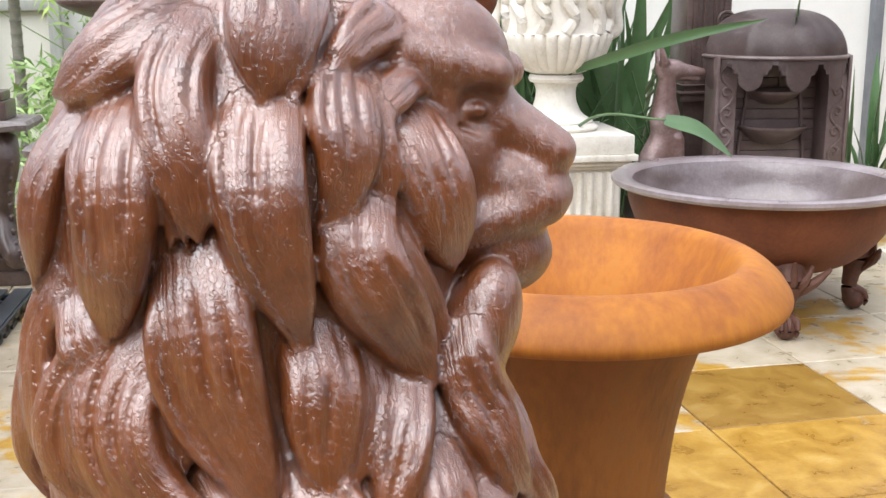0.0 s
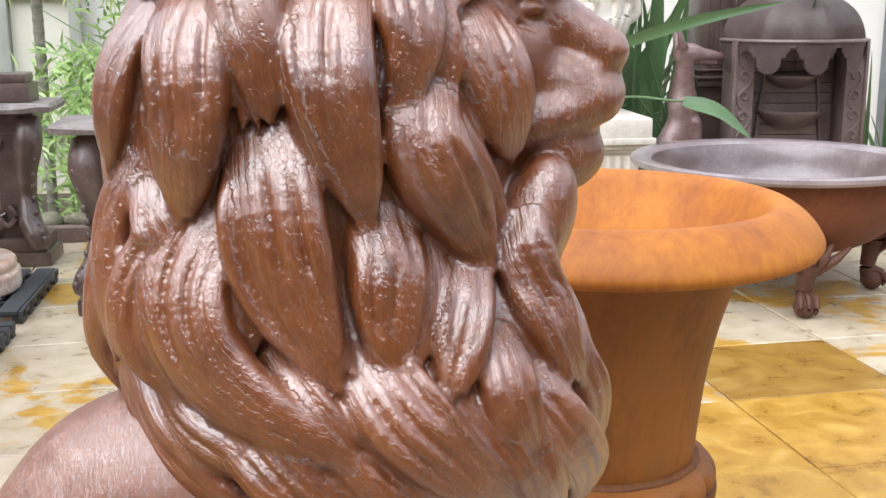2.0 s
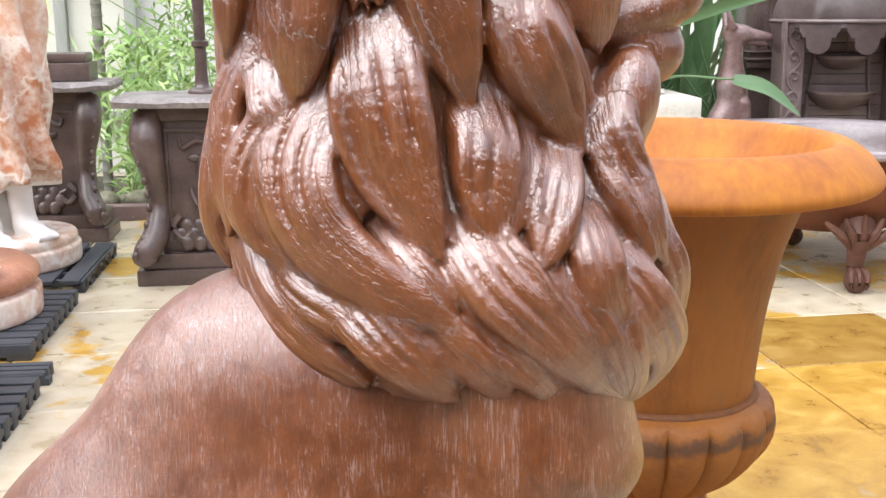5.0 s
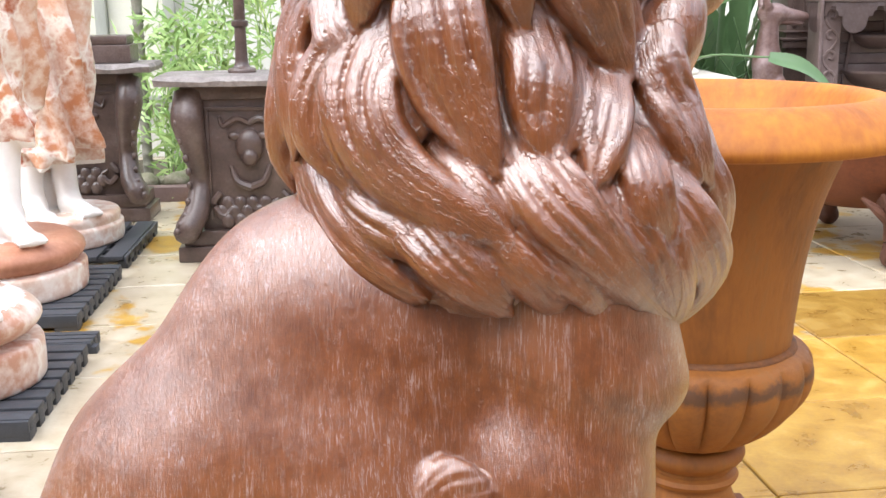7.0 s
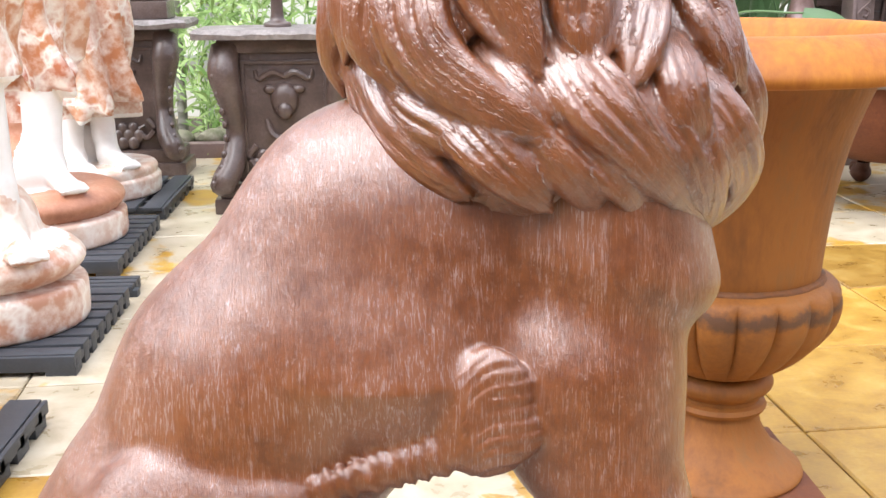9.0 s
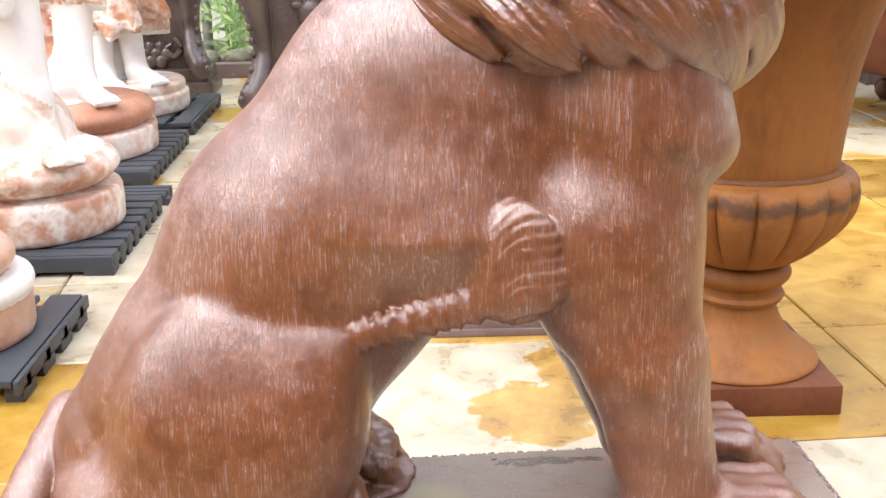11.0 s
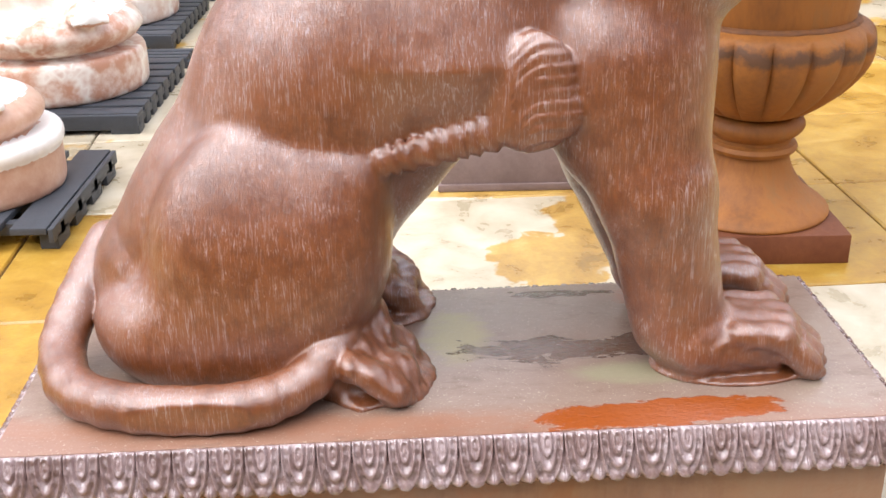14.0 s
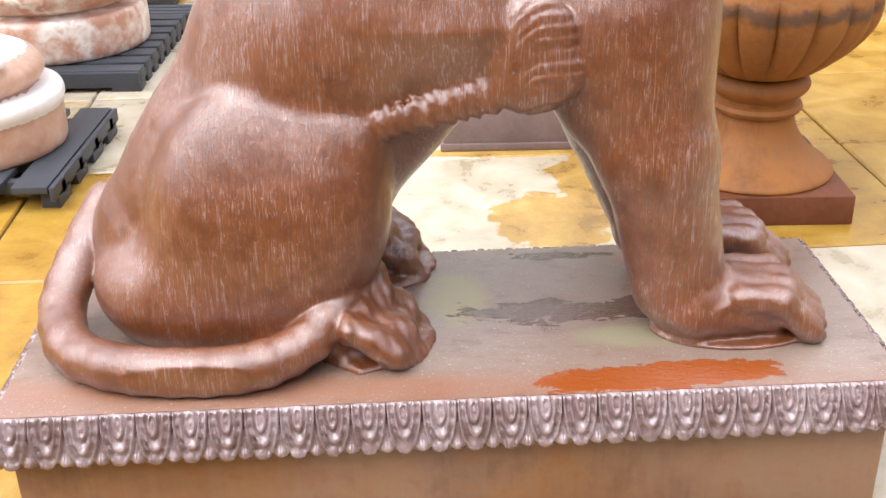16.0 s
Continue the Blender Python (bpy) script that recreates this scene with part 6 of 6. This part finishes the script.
    part("tabletop", bm, GREY_TOP, c, "rough grey-brown slab top", angle=25)
    return c


C2 = console(-0.70, 5.60)
copy_thing(C2, pose(-1.83, 6.74, 0.0))


def table_fountain():
    f = thing("tiered_bowl", (-0.735, 5.80, 0.969), "dark iron pole with a shallow bowl, standing on a console", "fountain")
    prof = smooth_profile([(0.075, 0.0), (0.07, 0.02), (0.04, 0.035), (0.032, 0.10), (0.030, 0.22)], 14) + [(0.03, 0.23), (0.044, 0.24), (0.044, 0.262), (0.03, 0.27)] + smooth_profile([(0.03, 0.27), (0.03, 0.45), (0.04, 0.56), (0.03, 0.60)], 10)
    part("pole", lathe(prof, 20), DARK, f)
    bowl = smooth_profile([(0.03, 0.585), (0.12, 0.60), (0.22, 0.64), (0.255, 0.665), (0.255, 0.68), (0.22, 0.672), (0.10, 0.64), (0.01, 0.63)], 24)
    part("bowl", lathe(bowl, 40), DARK, f)


table_fountain()


def chest():
    b = thing("iron_casket", (-1.72, 6.90, 0.969), "dark iron casket with a stepped lid on a console", "casket")
    part("body", cuboid(-0.22, 0.22, -0.13, 0.13, 0.0, 0.11, bevel=0.012), DARK, b)
    part("lid", cuboid(-0.20, 0.20, -0.11, 0.11, 0.11, 0.165, bevel=0.015), DARK, b)


chest()


# ---- the planted bed and the house behind ----
def kerb():
    tagged(part("kerb", cuboid(-6.0, 0.9, 7.38, 7.50, 0.0, 0.10, bevel=0.006), MAUVE), "dark kerb edging the planted bed", "kerb", kind="structure")
    tagged(part("planting_bed", cuboid(-6.0, 0.9, 7.50, 9.0, 0.0, 0.06), SOIL), "dark soil of the planted bed", "soil", kind="structure")


kerb()


def palm():
    p = thing("garden_palm", (-1.71, 8.15, 0.06), "slim palm with a ringed grey trunk and arching fronds", "palm")
    prof = []
    for k in range(34):
        z = k * 0.085
        prof += [(0.042, z), (0.037, z + 0.012), (0.037, z + 0.07)]
    part("trunk", lathe(prof, 16), BARK, p)
    rng = random.Random(12)
    crown = Vector((0.12, 0.05, 2.2))
    for k in range(15):
        a = rng.uniform(-2.4, 1.0) if k > 3 else rng.uniform(-0.7, 0.5)
        reach, drop = rng.uniform(0.5, 1.0), rng.uniform(0.5, 1.5)
        d = Vector((math.cos(a), math.sin(a) * 0.6, 0))
        spine = curve_points([crown, crown + d * reach * 0.5 + Vector((0, 0, 0.12)), crown + d * reach + Vector((0, 0, -drop))], 26)
        bm = bmesh.new()
        tube(bm, spine[::5], [0.008, 0.003], 5, 18)
        for i in range(3, 26):
            t = (spine[i] - spine[i - 1]).normalized()
            s = t.cross(Vector((0, 0, 1))).normalized()
            long = 0.34 * math.sin(math.pi * (i / 27) ** 0.7) + 0.05
            for sg in (-1, 1):
                tip = spine[i] + (s * sg * 0.62 + t * 0.65 + Vector((0, 0, -0.30))) * long
                m = (spine[i] + tip) / 2 + Vector((0, 0, 0.02))
                w = t * 0.010
                v = [bm.verts.new(q) for q in (spine[i] - w, spine[i] + w, m + w * 1.3, tip, m - w * 1.3)]
                bm.faces.new((v[0], v[1], v[2], v[4]))
                bm.faces.new((v[4], v[2], v[3]))
        part("frond", bm, FROND, p)


palm()


def bush(name, x, y, wide, high, count, seed, label):
    b = thing(name, (x, y, 0.06), label, "shrub")
    rng = random.Random(seed)
    bm = bmesh.new()
    for k in range(14):
        tube(bm, [(rng.gauss(0, 0.06), rng.gauss(0, 0.06), 0), (rng.gauss(0, wide * 0.3), rng.gauss(0, 0.1), high * 0.5), (rng.gauss(0, wide * 0.45), rng.gauss(0, 0.14), high * rng.uniform(0.7, 1))], [0.008, 0.003], 5, 8)
    part("stem", bm, SHRUB, b)
    bm = bmesh.new()
    for k in range(count):
        z = high * rng.random() ** 0.8
        c = Vector((rng.gauss(0, wide * 0.42), rng.gauss(0, 0.16), z))
        d = Vector((rng.gauss(0, 1), rng.gauss(0, 1), rng.gauss(0.5, 0.8))).normalized()
        s = d.cross(Vector((0.3, -1, 0.2))).normalized() * rng.uniform(0.006, 0.014)
        l = rng.uniform(0.07, 0.20)
        v = [bm.verts.new(q) for q in (c, c + d * l * 0.5 + s, c + d * l + Vector((0, 0, -0.02)), c + d * l * 0.5 - s)]
        bm.faces.new(v)
    tagged(part("foliage", bm, SHRUB, b), kind="stuff")


bush("light_green_shrub", -1.36, 7.85, 0.42, 1.15, 900, 1, "light green feathery shrub in the planted bed")
bush("feathery_shrub", -0.95, 8.25, 0.60, 1.75, 900, 2, "tall light green feathery shrub behind the consoles")
bush("low_shrub", -2.25, 8.2, 0.6, 0.9, 800, 3, "low green shrub beside the palm")
bush("bank_shrub", -0.25, 8.1, 0.5, 0.9, 1000, 6, "low green shrub against the house wall")


def rocks():
    rng = random.Random(9)
    for k in range(9):
        bm = bmesh.new()
        r = rng.uniform(0.06, 0.12)
        made = bmesh.ops.create_icosphere(bm, subdivisions=2, radius=r)
        for v in made["verts"]:
            v.co *= 1 + 0.25 * noise.noise(v.co * 9 + Vector((k * 3, 0, 0)))
            v.co.z *= 0.75
        s = new("edging_stone")
        s.matrix_world = pose(-1.62 + k * 0.105 + rng.uniform(-0.02, 0.02), 7.62 + rng.uniform(-0.04, 0.05), 0.06 + r * 0.55, 0, 0, rng.uniform(0, 360))
        part("stone", bm, MOSSY, s)
        tagged(s, "mossy rough stone edging the planted bed", "stone", "edging stones")


rocks()


def house():
    tagged(part("wall_north", cuboid(-12, 3.6, 9.6, 9.9, 0, 4.4), PLASTER, smooth=False), "white plastered house wall, softly stained", "wall", kind="structure")
    tagged(part("wall_north_east", cuboid(3.6, 12, 8.9, 9.2, 0, 4.4), PLASTER, smooth=False), "bright white plastered wall", "wall", kind="structure")
    tagged(part("wall_return", cuboid(3.6, 3.85, 9.2, 9.6, 0, 4.4), PLASTER, smooth=False), "short return of the white wall", "wall", kind="structure")
    # three added walls out of view: they block low sky from the lion's reflections
    tagged(part("unseen_wall_south", cuboid(-9, 9, -4.3, -4.0, 0, 4.1), UNSEEN_WALL, smooth=False), "added brown wall behind the camera, blocking the low sky", "wall", kind="structure")
    tagged(part("unseen_wall_west", cuboid(-9.3, -9, -4.3, 9.6, 0, 3.0), UNSEEN_WALL, smooth=False), "added brown wall out of view, blocking the low sky", "wall", kind="structure")
    tagged(part("unseen_wall_east", cuboid(9, 9.3, -4.3, 8.9, 0, 3.0), UNSEEN_WALL, smooth=False), "added brown wall out of view, blocking the low sky", "wall", kind="structure")
    w = thing("glazed_frame", (-2.5, 9.5, 0.0), "grey timber frame with pale panels against the house", "frame")
    for x in (-1.05, -0.42, 0.24, 0.80):
        part("post", cuboid(x - 0.045, x + 0.045, -0.08, 0.02, 0.0, 3.2, bevel=0.004), GREY_WOOD, w)
    for z in (0.5, 1.60, 2.9):
        part("rail", cuboid(-1.1, 0.85, -0.06, 0.03, z - 0.04, z + 0.04, bevel=0.004), GREY_WOOD, w)
    for i, (x0, x1) in enumerate(((-1.0, -0.47), (-0.37, 0.19), (0.29, 0.75))):
        part("panel", cuboid(x0, x1, 0.0, 0.015, 0.54, 1.56), CREAM_PAINT, w)
    d = thing("dark_door_frame", (5.02, 8.86, 0.0), "slim dark metal door frame in the white wall", "door frame")
    for x in (-0.045, 0.95):
        part("jamb", cuboid(x - 0.04, x + 0.04, -0.05, 0.05, 0.0, 2.6, bevel=0.004), GREY_METAL, d)
    part("head", cuboid(-0.085, 0.99, -0.05, 0.05, 2.6, 2.68, bevel=0.004), GREY_METAL, d)


house()


def stone_finial():
    cx, cy = 3.90, 6.45
    s = thing("stone_post", (cx, cy, 0), "pale weathered stone post", "post")
    part("post", lathe(smooth_profile([(0.12, 0.0), (0.12, 0.08), (0.07, 0.14), (0.06, 0.6), (0.075, 1.0), (0.05, 1.10)], 20), 24), WHITE_STONE, s)

    def f(p):
        q = p - np.array((cx, cy, 1.10))
        d = egg(q, (0.0, 0, 0.10), (0.09, 0.07, 0.115))
        d = smin(d, cone(q, (-0.05, 0, 0.12), (-0.15, 0, 0.20), 0.05, 0.025), 0.03)
        return smin(d, cone(q, (-0.10, 0, 0.10), (-0.16, 0, 0.06), 0.035, 0.02), 0.02)
    tagged(field_mesh("stone_bird", f, (cx - 0.22, cy - 0.1, 1.08), (cx + 0.14, cy + 0.1, 1.36), 0.009, WHITE_STONE), "pale weathered stone bird figure on a post", "statue")


stone_finial()
